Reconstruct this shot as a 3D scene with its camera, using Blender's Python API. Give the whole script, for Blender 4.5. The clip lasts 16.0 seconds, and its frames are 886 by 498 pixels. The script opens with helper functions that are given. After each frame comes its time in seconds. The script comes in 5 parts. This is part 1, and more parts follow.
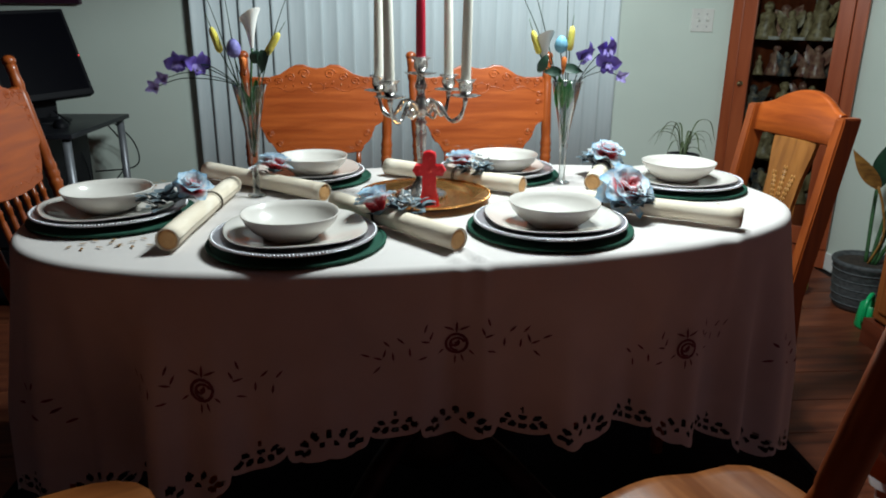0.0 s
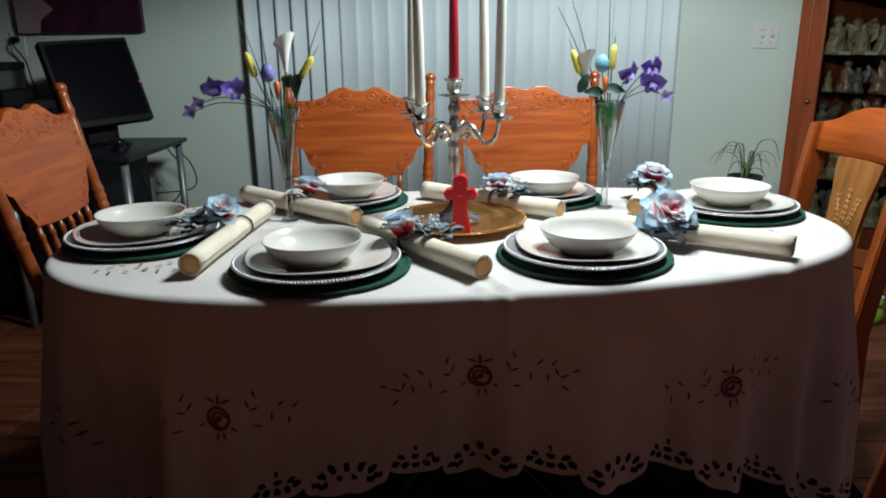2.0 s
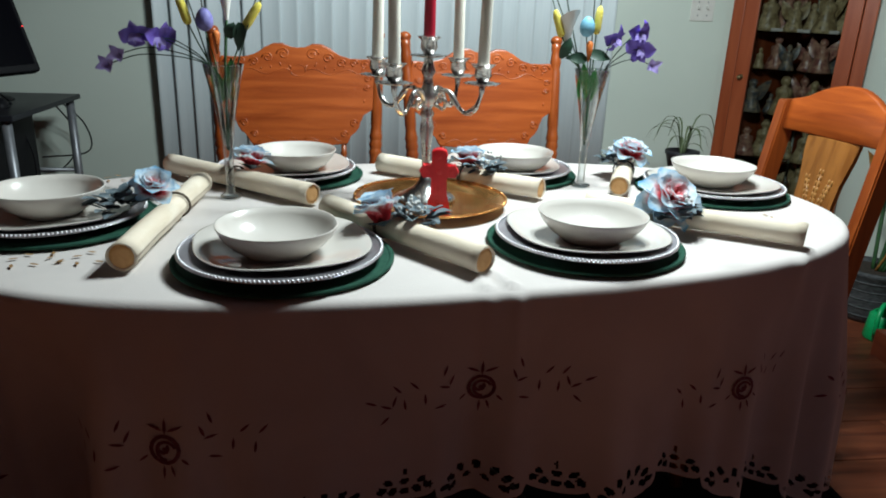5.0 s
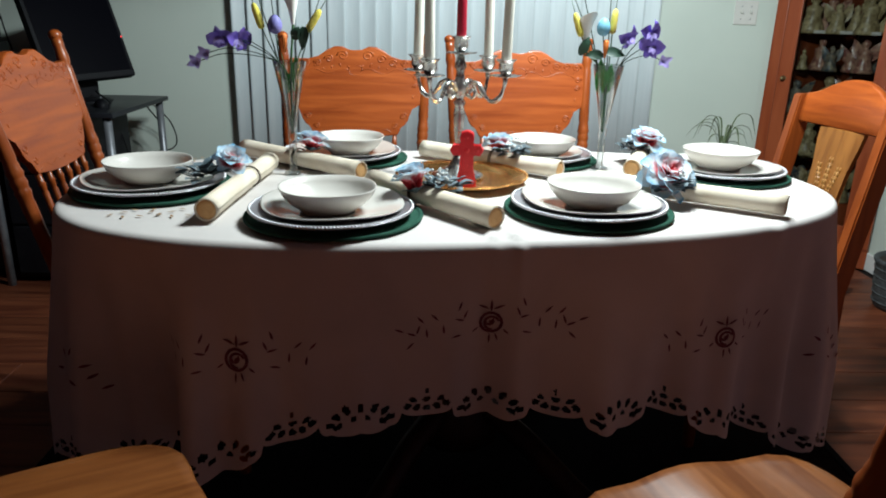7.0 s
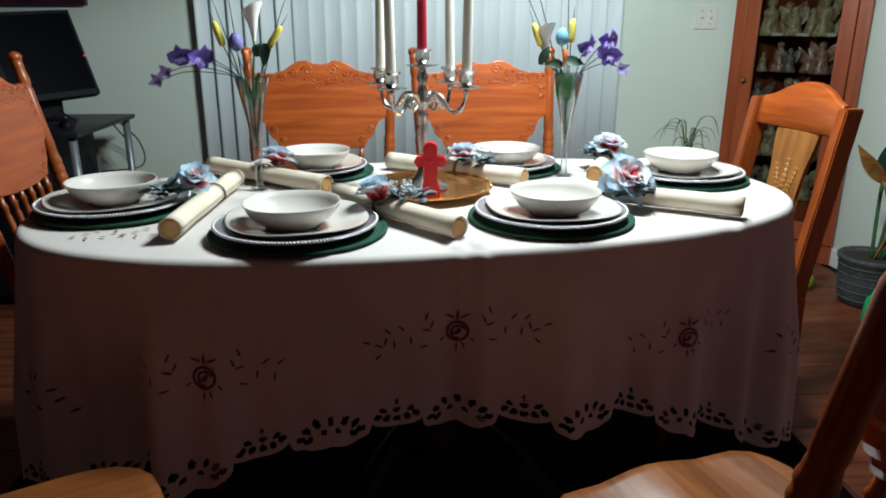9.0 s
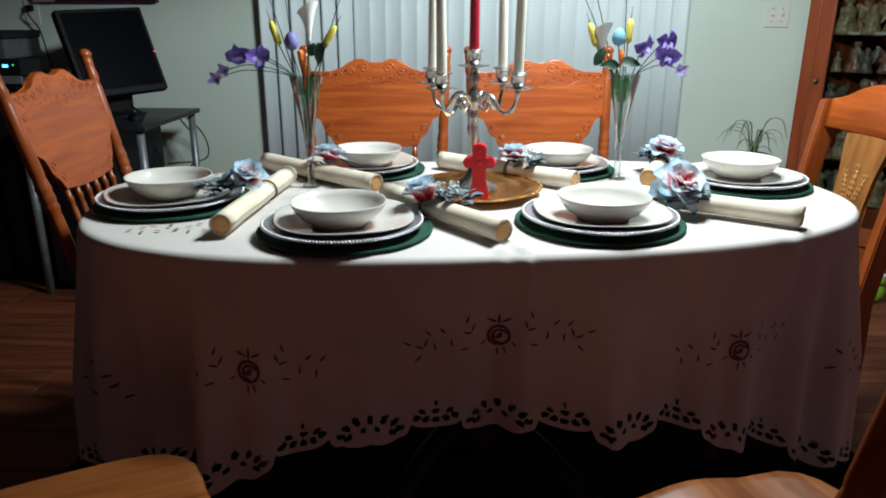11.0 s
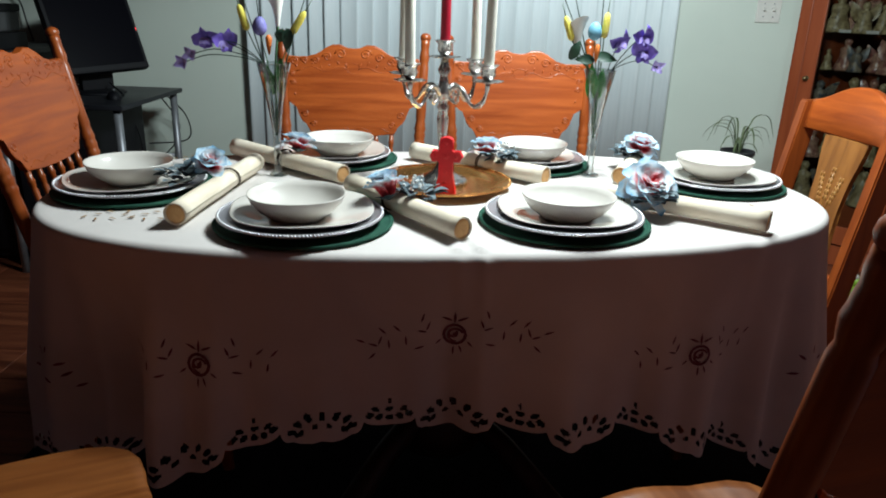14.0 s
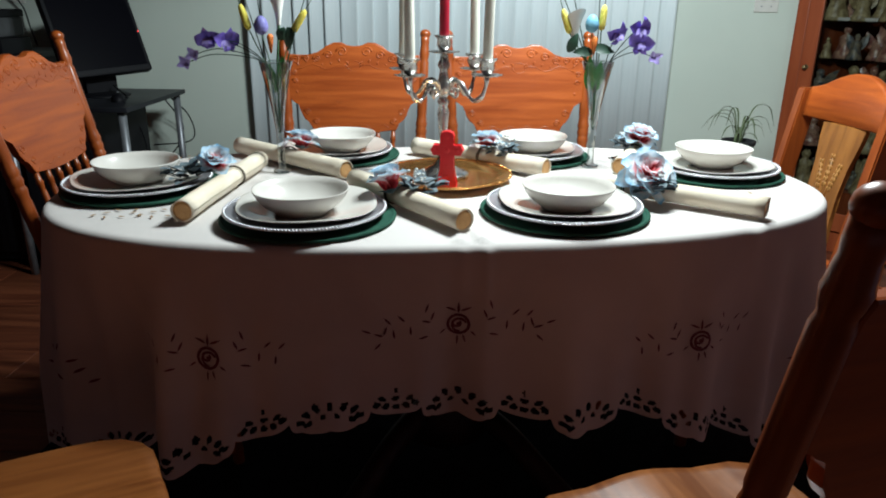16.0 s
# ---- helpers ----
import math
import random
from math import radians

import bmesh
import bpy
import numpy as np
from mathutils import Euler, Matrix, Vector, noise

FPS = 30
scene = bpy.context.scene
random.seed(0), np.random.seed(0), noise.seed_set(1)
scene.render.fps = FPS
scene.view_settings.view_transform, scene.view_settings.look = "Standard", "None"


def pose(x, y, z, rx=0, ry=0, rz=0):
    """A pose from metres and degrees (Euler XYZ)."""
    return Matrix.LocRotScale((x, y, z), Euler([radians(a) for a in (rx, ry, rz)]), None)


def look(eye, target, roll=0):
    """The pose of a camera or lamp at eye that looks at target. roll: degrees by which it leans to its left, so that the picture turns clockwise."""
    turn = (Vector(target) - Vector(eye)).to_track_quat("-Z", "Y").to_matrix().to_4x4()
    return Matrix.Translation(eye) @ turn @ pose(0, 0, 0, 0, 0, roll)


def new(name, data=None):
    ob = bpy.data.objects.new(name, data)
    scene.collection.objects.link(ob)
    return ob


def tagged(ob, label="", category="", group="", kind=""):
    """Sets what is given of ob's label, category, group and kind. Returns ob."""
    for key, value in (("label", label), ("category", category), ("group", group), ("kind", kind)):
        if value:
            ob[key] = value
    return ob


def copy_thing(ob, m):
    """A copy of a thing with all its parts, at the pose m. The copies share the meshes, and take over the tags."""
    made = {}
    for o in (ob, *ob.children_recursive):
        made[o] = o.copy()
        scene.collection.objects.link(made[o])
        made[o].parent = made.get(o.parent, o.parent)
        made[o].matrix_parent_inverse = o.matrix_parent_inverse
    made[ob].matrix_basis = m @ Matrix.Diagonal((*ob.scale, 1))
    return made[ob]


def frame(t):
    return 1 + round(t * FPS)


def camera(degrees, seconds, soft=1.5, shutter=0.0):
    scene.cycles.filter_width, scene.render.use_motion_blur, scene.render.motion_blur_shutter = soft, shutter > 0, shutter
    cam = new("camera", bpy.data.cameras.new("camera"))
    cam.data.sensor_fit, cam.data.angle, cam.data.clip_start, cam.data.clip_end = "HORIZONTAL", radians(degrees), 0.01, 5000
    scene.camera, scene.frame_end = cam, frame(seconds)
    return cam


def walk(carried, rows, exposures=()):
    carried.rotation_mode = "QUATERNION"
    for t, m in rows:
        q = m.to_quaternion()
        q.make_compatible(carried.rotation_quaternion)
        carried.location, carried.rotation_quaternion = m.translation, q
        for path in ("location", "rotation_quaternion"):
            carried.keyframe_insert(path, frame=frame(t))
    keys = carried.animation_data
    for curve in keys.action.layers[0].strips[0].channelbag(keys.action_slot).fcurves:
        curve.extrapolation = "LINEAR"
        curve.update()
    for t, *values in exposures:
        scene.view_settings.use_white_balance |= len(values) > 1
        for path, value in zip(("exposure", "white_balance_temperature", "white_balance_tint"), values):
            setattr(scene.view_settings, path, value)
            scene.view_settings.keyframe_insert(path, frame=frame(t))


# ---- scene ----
cam = camera(63.8, 16.0, soft=1.9)
PATH = [
    (0, (0.184, 0.093, 1.187), (0.315, 1.992, 0.571), 0.5),
    (0.5, (0.195, 0.096, 1.195), (0.321, 2.018, 0.655), 1.1),
    (1, (0.217, 0.118, 1.191), (0.3, 2.046, 0.663), 1.1),
    (1.5, (0.239, 0.116, 1.189), (0.217, 2.061, 0.725), -0.0),
    (2, (0.261, 0.143, 1.185), (0.21, 2.062, 0.623), -0.6),
    (2.5, (0.212, 0.215, 1.184), (0.35, 2.137, 0.649), -1.8),
    (3, (0.182, 0.269, 1.169), (0.442, 2.144, 0.524), -0.9),
    (3.5, (0.142, 0.326, 1.182), (0.534, 2.179, 0.538), -1.1),
    (4, (0.133, 0.353, 1.176), (0.625, 2.182, 0.534), -0.3),
    (4.5, (0.101, 0.378, 1.166), (0.475, 2.229, 0.508), 1.2),
    (6.8, (0.168, 0.103, 1.154), (0.21, 2.015, 0.571), 1.3),
    (7, (0.169, 0.093, 1.15), (0.221, 1.991, 0.523), 1.4),
    (7.5, (0.171, 0.085, 1.157), (0.237, 2.0, 0.585), 1.1),
    (8, (0.181, 0.084, 1.158), (0.217, 2.001, 0.591), 0.6),
    (8.5, (0.194, 0.085, 1.159), (0.278, 2.001, 0.591), 0.2),
    (9, (0.194, 0.079, 1.16), (0.307, 1.982, 0.555), 0.1),
    (9.5, (0.19, 0.073, 1.164), (0.278, 1.972, 0.543), 0.0),
    (10, (0.187, 0.07, 1.167), (0.26, 1.967, 0.538), 0.4),
    (10.2, (0.19, 0.072, 1.167), (0.219, 1.975, 0.552), -0.0),
    (12.3, (0.292, 0.103, 1.18), (0.212, 1.989, 0.52), 0.3),
    (12.5, (0.298, 0.102, 1.179), (0.234, 1.978, 0.491), 0.6),
    (13, (0.3, 0.109, 1.187), (0.255, 1.979, 0.481), 1.4),
    (13.5, (0.292, 0.112, 1.187), (0.246, 1.989, 0.496), 2.2),
    (14, (0.292, 0.118, 1.188), (0.252, 2.005, 0.528), 1.9),
    (14.5, (0.293, 0.121, 1.186), (0.261, 2.018, 0.551), 1.1),
    (15, (0.293, 0.115, 1.186), (0.209, 2.0, 0.525), 0.8),
    (15.5, (0.292, 0.103, 1.187), (0.216, 1.991, 0.533), 0.6),
    (16, (0.297, 0.093, 1.185), (0.244, 1.977, 0.518), 0.7),
]
walk(cam, [(t, look(eye, target, roll)) for t, eye, target, roll in PATH],
     ((0.0, -0.16), (1.0, -0.22), (2.0, -0.2), (2.8, -0.28), (3.5, -0.3), (4.5, -0.26), (6.0, 0.05), (7.0, 0.17), (8.5, 0.1), (10.0, 0.06), (12.5, 0.12), (14.0, 0.1), (14.6, 0.03), (16.0, 0.07)))

# ---- light: a four-bulb fitting hangs over the table, at night ----
world = bpy.data.worlds.new("night")
scene.world = world
world.use_nodes = True
world.node_tree.nodes["Background"].inputs[0].default_value = (0.35, 0.45, 0.6, 1)
world.node_tree.nodes["Background"].inputs[1].default_value = 0.008
scene.view_settings.exposure = 0.0
LAMP = (0.7, 1.82, 1.97)
for k in range(4):
    ld = bpy.data.lights.new("bulb", "SPOT")
    ld.energy, ld.color, ld.shadow_soft_size = 42.0, (0.795, 0.91, 0.935), 0.055
    ld.spot_size, ld.spot_blend = radians(168), 0.25
    lo = new("bulb", ld)
    lo.location = (LAMP[0] + 0.15 * math.cos(k * 1.571 + 0.5), LAMP[1] + 0.15 * math.sin(k * 1.571 + 0.5), LAMP[2])

# ---- materials ----


def mat(name, color, rough=0.5, metal=0.0, color2=None, scale=(8, 8, 8), detail=4.0, bump=0.0, bump_scale=60.0, spec=0.5, rand=0.0, coat=0.0, coat_rough=0.15, mix_lo=0.35, mix_hi=0.65):
    m = bpy.data.materials.new(name)
    m.use_nodes = True
    nt = m.node_tree
    b = nt.nodes["Principled BSDF"]
    b.inputs["Roughness"].default_value, b.inputs["Metallic"].default_value = rough, metal
    b.inputs["Specular IOR Level"].default_value = spec
    b.inputs["Coat Weight"].default_value = coat
    b.inputs["Coat Roughness"].default_value = coat_rough
    b.inputs["Base Color"].default_value = (*color, 1)
    co = nt.nodes.new("ShaderNodeTexCoord")
    src = co.outputs["Object"]
    if rand:
        info = nt.nodes.new("ShaderNodeObjectInfo")
        add = nt.nodes.new("ShaderNodeVectorMath")
        add.operation = "MULTIPLY_ADD"
        add.inputs[1].default_value = (1, 1, 1)
        sc = nt.nodes.new("ShaderNodeVectorMath")
        sc.operation = "SCALE"
        sc.inputs[0].default_value = (7.0, 13.0, 5.0)
        nt.links.new(info.outputs["Random"], sc.inputs["Scale"])
        nt.links.new(src, add.inputs[0])
        nt.links.new(sc.outputs[0], add.inputs[2])
        src = add.outputs[0]
    if color2:
        mp = nt.nodes.new("ShaderNodeMapping")
        mp.inputs["Scale"].default_value = scale
        nt.links.new(src, mp.inputs[0])
        n = nt.nodes.new("ShaderNodeTexNoise")
        n.inputs["Scale"].default_value, n.inputs["Detail"].default_value = 1.0, detail
        n.inputs["Distortion"].default_value = 0.6
        nt.links.new(mp.outputs[0], n.inputs["Vector"])
        r = nt.nodes.new("ShaderNodeValToRGB")
        r.color_ramp.elements[0].position, r.color_ramp.elements[1].position = mix_lo, mix_hi
        r.color_ramp.elements[0].color, r.color_ramp.elements[1].color = (*color, 1), (*color2, 1)
        nt.links.new(n.outputs["Fac"], r.inputs[0])
        out = r.outputs[0]
        if rand:
            h = nt.nodes.new("ShaderNodeHueSaturation")
            mr = nt.nodes.new("ShaderNodeMapRange")
            mr.inputs["To Min"].default_value, mr.inputs["To Max"].default_value = 1 - rand, 1 + rand
            nt.links.new(info.outputs["Random"], mr.inputs["Value"])
            nt.links.new(mr.outputs[0], h.inputs["Value"])
            nt.links.new(out, h.inputs["Color"])
            out = h.outputs[0]
        nt.links.new(out, b.inputs["Base Color"])
        rr = nt.nodes.new("ShaderNodeMapRange")
        rr.inputs["To Min"].default_value, rr.inputs["To Max"].default_value = max(0.02, rough - 0.08), min(1, rough + 0.1)
        nt.links.new(n.outputs["Fac"], rr.inputs["Value"])
        nt.links.new(rr.outputs[0], b.inputs["Roughness"])
    if bump:
        n2 = nt.nodes.new("ShaderNodeTexNoise")
        n2.inputs["Scale"].default_value, n2.inputs["Detail"].default_value = bump_scale, 3
        nt.links.new(src, n2.inputs["Vector"])
        bp = nt.nodes.new("ShaderNodeBump")
        bp.inputs["Strength"].default_value, bp.inputs["Distance"].default_value = bump, 0.001
        nt.links.new(n2.outputs["Fac"], bp.inputs["Height"])
        nt.links.new(bp.outputs[0], b.inputs["Normal"])
    return m


def glass(name, tint=(1, 1, 1), gloss=0.9, blend=0.12):
    """Thin clear glass: light goes straight through, with a reflection that grows at a slant."""
    m = bpy.data.materials.new(name)
    m.use_nodes = True
    nt = m.node_tree
    nt.nodes.remove(nt.nodes["Principled BSDF"])
    tr, gl, mx, fr, mu = (nt.nodes.new("ShaderNode" + k) for k in ("BsdfTransparent", "BsdfGlossy", "MixShader", "LayerWeight", "Math"))
    tr.inputs["Color"].default_value = (*tint, 1)
    gl.inputs["Roughness"].default_value = 0.03
    fr.inputs["Blend"].default_value = blend
    mu.operation, mu.inputs[1].default_value = "MULTIPLY", gloss
    nt.links.new(fr.outputs["Facing"], mu.inputs[0])
    nt.links.new(mu.outputs[0], mx.inputs[0])
    nt.links.new(tr.outputs[0], mx.inputs[1])
    nt.links.new(gl.outputs[0], mx.inputs[2])
    nt.links.new(mx.outputs[0], nt.nodes["Material Output"].inputs["Surface"])
    return m


def glow(name, color, strength):
    m = bpy.data.materials.new(name)
    m.use_nodes = True
    b = m.node_tree.nodes["Principled BSDF"]
    b.inputs["Base Color"].default_value = (*color, 1)
    b.inputs["Emission Color"].default_value, b.inputs["Emission Strength"].default_value = (*color, 1), strength
    return m


def radial(name, stops, far, rough=0.6, thin=0.0):
    """Colour that changes with the distance from the object's own origin; thin: the share of light let through."""
    m = bpy.data.materials.new(name)
    m.use_nodes = True
    nt = m.node_tree
    b = nt.nodes["Principled BSDF"]
    b.inputs["Roughness"].default_value = rough
    co, ln, dv, nz = nt.nodes.new("ShaderNodeTexCoord"), nt.nodes.new("ShaderNodeVectorMath"), nt.nodes.new("ShaderNodeMath"), nt.nodes.new("ShaderNodeTexNoise")
    ln.operation, dv.operation, dv.inputs[1].default_value = "LENGTH", "MULTIPLY_ADD", 1 / far
    nz.inputs["Scale"].default_value = 90
    ns = nt.nodes.new("ShaderNodeMath")
    ns.operation, ns.inputs[1].default_value, ns.inputs[2].default_value = "MULTIPLY_ADD", 0.4, -0.2
    nt.links.new(co.outputs["Object"], nz.inputs["Vector"])
    nt.links.new(nz.outputs["Fac"], ns.inputs[0])
    nt.links.new(co.outputs["Object"], ln.inputs[0])
    nt.links.new(ln.outputs["Value"], dv.inputs[0])
    nt.links.new(ns.outputs[0], dv.inputs[2])
    r = nt.nodes.new("ShaderNodeValToRGB")
    while len(r.color_ramp.elements) < len(stops):
        r.color_ramp.elements.new(0.5)
    for e, (p, c) in zip(r.color_ramp.elements, stops):
        e.position, e.color = p, (*c, 1)
    nt.links.new(dv.outputs[0], r.inputs[0])
    nt.links.new(r.outputs[0], b.inputs["Base Color"])
    if thin:
        tl, mx = nt.nodes.new("ShaderNodeBsdfTranslucent"), nt.nodes.new("ShaderNodeMixShader")
        mx.inputs[0].default_value = thin
        nt.links.new(r.outputs[0], tl.inputs["Color"])
        nt.links.new(b.outputs[0], mx.inputs[1])
        nt.links.new(tl.outputs[0], mx.inputs[2])
        nt.links.new(mx.outputs[0], nt.nodes["Material Output"].inputs["Surface"])
    return m


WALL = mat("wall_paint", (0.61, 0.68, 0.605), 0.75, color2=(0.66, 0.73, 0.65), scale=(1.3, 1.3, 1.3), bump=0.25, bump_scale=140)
# Made-up plum tone for the unseen walls; it steers bounce onto the cloth's front.
BOUNCE_PAINT = mat("bounce_tint_paint", (0.19, 0.135, 0.185), 0.8, color2=(0.22, 0.16, 0.215), scale=(1.5, 1.5, 1.5), bump=0.25, bump_scale=140)
# Unseen ceiling, kept dark to cut the light bounced down.
CEIL = mat("bounce_dark_ceiling", (0.12, 0.105, 0.13), 0.9, color2=(0.145, 0.125, 0.155), scale=(2, 2, 2), bump=0.5, bump_scale=90)
PLANK = mat("laminate", (0.085, 0.02, 0.01), 0.45, spec=0.3, color2=(0.19, 0.055, 0.024), scale=(2.2, 26, 26), detail=7, rand=0.22, bump=0.05, bump_scale=120)
RUG = mat("shade_black_rug", (0.006, 0.0045, 0.006), 0.95, color2=(0.011, 0.008, 0.01), scale=(40, 40, 40), bump=0.8, bump_scale=300, spec=0.05)
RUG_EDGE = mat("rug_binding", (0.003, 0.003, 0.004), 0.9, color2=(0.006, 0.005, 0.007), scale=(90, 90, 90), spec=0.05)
# Pedestal wood, coloured near-black to stand for the shade under the cloth.
SHADED_WOOD = mat("shade_dark_wood", (0.018, 0.008, 0.006), 0.5, color2=(0.035, 0.015, 0.01), scale=(30, 30, 4), detail=6, spec=0.3)
GAP = mat("plank_gap", (0.012, 0.006, 0.004), 0.8)
TRIM = mat("white_trim", (0.72, 0.72, 0.69), 0.45, color2=(0.78, 0.78, 0.75), scale=(5, 5, 5))
OAK = mat("honey_oak", (0.24, 0.043, 0.0075), 0.36, color2=(0.40, 0.085, 0.013), scale=(3.5, 34, 48), detail=8, bump=0.25, bump_scale=70, spec=0.4, coat=0.12, mix_lo=0.3, mix_hi=0.7)
OAK_UP = mat("honey_oak_upright", (0.22, 0.042, 0.007), 0.32, color2=(0.32, 0.07, 0.012), scale=(45, 45, 3.5), detail=6, bump=0.1, bump_scale=110, coat=0.18)
OAK_SEAT = mat("oak_seat", (0.15, 0.043, 0.01), 0.34, color2=(0.27, 0.088, 0.02), scale=(30, 3, 30), detail=7, bump=0.1, bump_scale=100, coat=0.3)
OAK_SPLAT = mat("oak_splat", (0.2, 0.068, 0.012), 0.34, color2=(0.33, 0.125, 0.025), scale=(40, 40, 4), detail=7, bump=0.12, bump_scale=110, coat=0.25)
WHEAT = mat("gilded_oak", (0.34, 0.15, 0.04), 0.35, color2=(0.46, 0.22, 0.06), scale=(60, 60, 60), coat=0.3)
CHERRY = mat("dark_cherry", (0.13, 0.026, 0.008), 0.3, color2=(0.2, 0.046, 0.014), scale=(40, 40, 3.5), detail=6, bump=0.08, bump_scale=110, coat=0.3)
CABINET = mat("cabinet_wood", (0.26, 0.05, 0.015), 0.36, color2=(0.35, 0.078, 0.024), scale=(26, 26, 2.5), detail=6, bump=0.1, bump_scale=110, coat=0.2)
HUTCH = mat("hutch_oak", (0.19, 0.05, 0.009), 0.36, color2=(0.31, 0.088, 0.018), scale=(26, 26, 2.5), detail=7, bump=0.12, bump_scale=110, coat=0.2)
HUTCH_D = mat("hutch_dark_oak", (0.13, 0.024, 0.009), 0.36, color2=(0.19, 0.04, 0.014), scale=(26, 3, 26), detail=7, bump=0.1, bump_scale=110, coat=0.2)
LINEN = mat("cream_linen", (0.565, 0.525, 0.498), 0.85, color2=(0.62, 0.58, 0.548), scale=(6, 6, 6), bump=0.3, bump_scale=420, spec=0.2)
THREAD = mat("plum_thread", (0.12, 0.035, 0.055), 0.7, color2=(0.2, 0.065, 0.085), scale=(60, 60, 60), spec=0.3)
THREAD_B = mat("brown_thread", (0.25, 0.13, 0.05), 0.7, color2=(0.34, 0.2, 0.08), scale=(60, 60, 60), spec=0.3)
CERAMIC = mat("white_china", (0.59, 0.555, 0.505), 0.45, color2=(0.62, 0.585, 0.535), scale=(9, 9, 9), spec=0.3, coat=0.8, coat_rough=0.02)
SILVER_P = mat("charger_silver", (0.42, 0.41, 0.44), 0.34, 0.85, color2=(0.5, 0.49, 0.52), scale=(14, 14, 14), bump=0.05, bump_scale=200)
SILVER_RIM = mat("polished_silver_rim", (0.72, 0.71, 0.73), 0.42, 0.55, color2=(0.82, 0.81, 0.83), scale=(60, 60, 60))
SILVER = mat("tarnished_silver", (0.36, 0.35, 0.34), 0.26, 0.95, color2=(0.6, 0.585, 0.56), scale=(26, 26, 26), bump=0.15, bump_scale=90)
GOLD = mat("gold_charger", (0.66, 0.30, 0.085), 0.24, 0.9, color2=(0.74, 0.38, 0.13), scale=(11, 11, 11), bump=0.05, bump_scale=90)
GREENMAT = mat("green_fabric", (0.014, 0.058, 0.04), 0.9, color2=(0.024, 0.085, 0.055), scale=(45, 45, 45), bump=0.6, bump_scale=500, spec=0.15)
NAPKIN = mat("napkin_cream", (0.70, 0.60, 0.46), 0.75, color2=(0.79, 0.71, 0.58), scale=(9, 40, 40), bump=0.5, bump_scale=120, spec=0.25)
CORE = mat("napkin_roll_core", (0.62, 0.33, 0.12), 0.75, color2=(0.72, 0.42, 0.18), scale=(70, 70, 70))
TWINE = mat("dark_twine", (0.04, 0.03, 0.022), 0.9, color2=(0.09, 0.065, 0.04), scale=(120, 120, 120))
RED_WAX = mat("red_wax", (0.68, 0.01, 0.018), 0.34, color2=(0.78, 0.016, 0.026), scale=(30, 30, 30), bump=0.5, bump_scale=70)
RED_CANDLE = mat("red_taper", (0.32, 0.006, 0.022), 0.42, color2=(0.4, 0.01, 0.03), scale=(30, 30, 5))
WAX = mat("ivory_taper", (0.72, 0.7, 0.6), 0.45, color2=(0.78, 0.76, 0.67), scale=(30, 30, 5))
WICK = mat("wick", (0.55, 0.5, 0.42), 0.9)
GLASS = glass("clear_glass", (0.84, 0.87, 0.865), 1.0, 0.46)
PANE = glass("window_glass", (0.8, 0.84, 0.84), 0.6)
# Grey tint stands for the low light inside the corner cabinet.
DIM_GLASS = glass("dim_cabinet_glass", (0.56, 0.58, 0.57), 0.5)
LEADED = glass("hutch_glass", (0.3, 0.3, 0.32), 0.3)
PETAL = radial("blue_white_red_petals", ((0.0, (0.55, 0.015, 0.03)), (0.36, (0.76, 0.08, 0.1)), (0.48, (0.82, 0.52, 0.55)), (0.56, (0.8, 0.82, 0.84)), (0.72, (0.5, 0.69, 0.82)), (0.88, (0.1, 0.36, 0.62))), 0.066, 0.75, 0.38)
DUSTY = mat("dusty_foliage", (0.055, 0.085, 0.1), 0.8, color2=(0.16, 0.2, 0.22), scale=(60, 60, 60))
BREATH = mat("baby_breath", (0.5, 0.5, 0.48), 0.8, color2=(0.66, 0.66, 0.64), scale=(80, 80, 80))
STEMGREEN = mat("stem_green", (0.02, 0.07, 0.025), 0.6, color2=(0.04, 0.12, 0.035), scale=(40, 40, 40))
LEAFDARK = mat("dark_leaf", (0.008, 0.03, 0.018), 0.5, color2=(0.016, 0.06, 0.03), scale=(40, 40, 40))
LEAFGREEN = mat("bright_leaf", (0.03, 0.22, 0.04), 0.55, color2=(0.06, 0.3, 0.06), scale=(40, 40, 40))
CATTAIL = mat("cattail_yellow", (0.6, 0.5, 0.06), 0.9, color2=(0.7, 0.6, 0.13), scale=(90, 90, 90), bump=0.7, bump_scale=300)
CALLA = mat("calla_white", (0.74, 0.73, 0.69), 0.55, color2=(0.79, 0.78, 0.74), scale=(20, 20, 20))
PURPLE = mat("orchid_purple", (0.1, 0.055, 0.38), 0.6, color2=(0.2, 0.13, 0.55), scale=(30, 30, 30))
LILAC = mat("orchid_lilac", (0.3, 0.22, 0.6), 0.6, color2=(0.42, 0.35, 0.7), scale=(30, 30, 30))
EGG_P = mat("egg_violet", (0.14, 0.13, 0.36), 0.6, color2=(0.2, 0.19, 0.45), scale=(90, 90, 90), bump=0.4, bump_scale=200)
EGG_B = mat("egg_blue", (0.11, 0.3, 0.42), 0.6, color2=(0.17, 0.4, 0.52), scale=(90, 90, 90), bump=0.4, bump_scale=200)
ORANGE = mat("carrot_orange", (0.6, 0.13, 0.02), 0.6, color2=(0.7, 0.19, 0.03), scale=(30, 30, 30))
SLAT = mat("blind_slat", (0.64, 0.72, 0.74), 0.55, color2=(0.69, 0.765, 0.78), scale=(60, 60, 3), bump=0.12, bump_scale=240)
BLACK = mat("black_plastic", (0.004, 0.004, 0.006), 0.55, color2=(0.007, 0.007, 0.009), scale=(20, 20, 20), spec=0.2)
SCREEN = mat("dark_screen", (0.002, 0.002, 0.004), 0.3, spec=0.12)
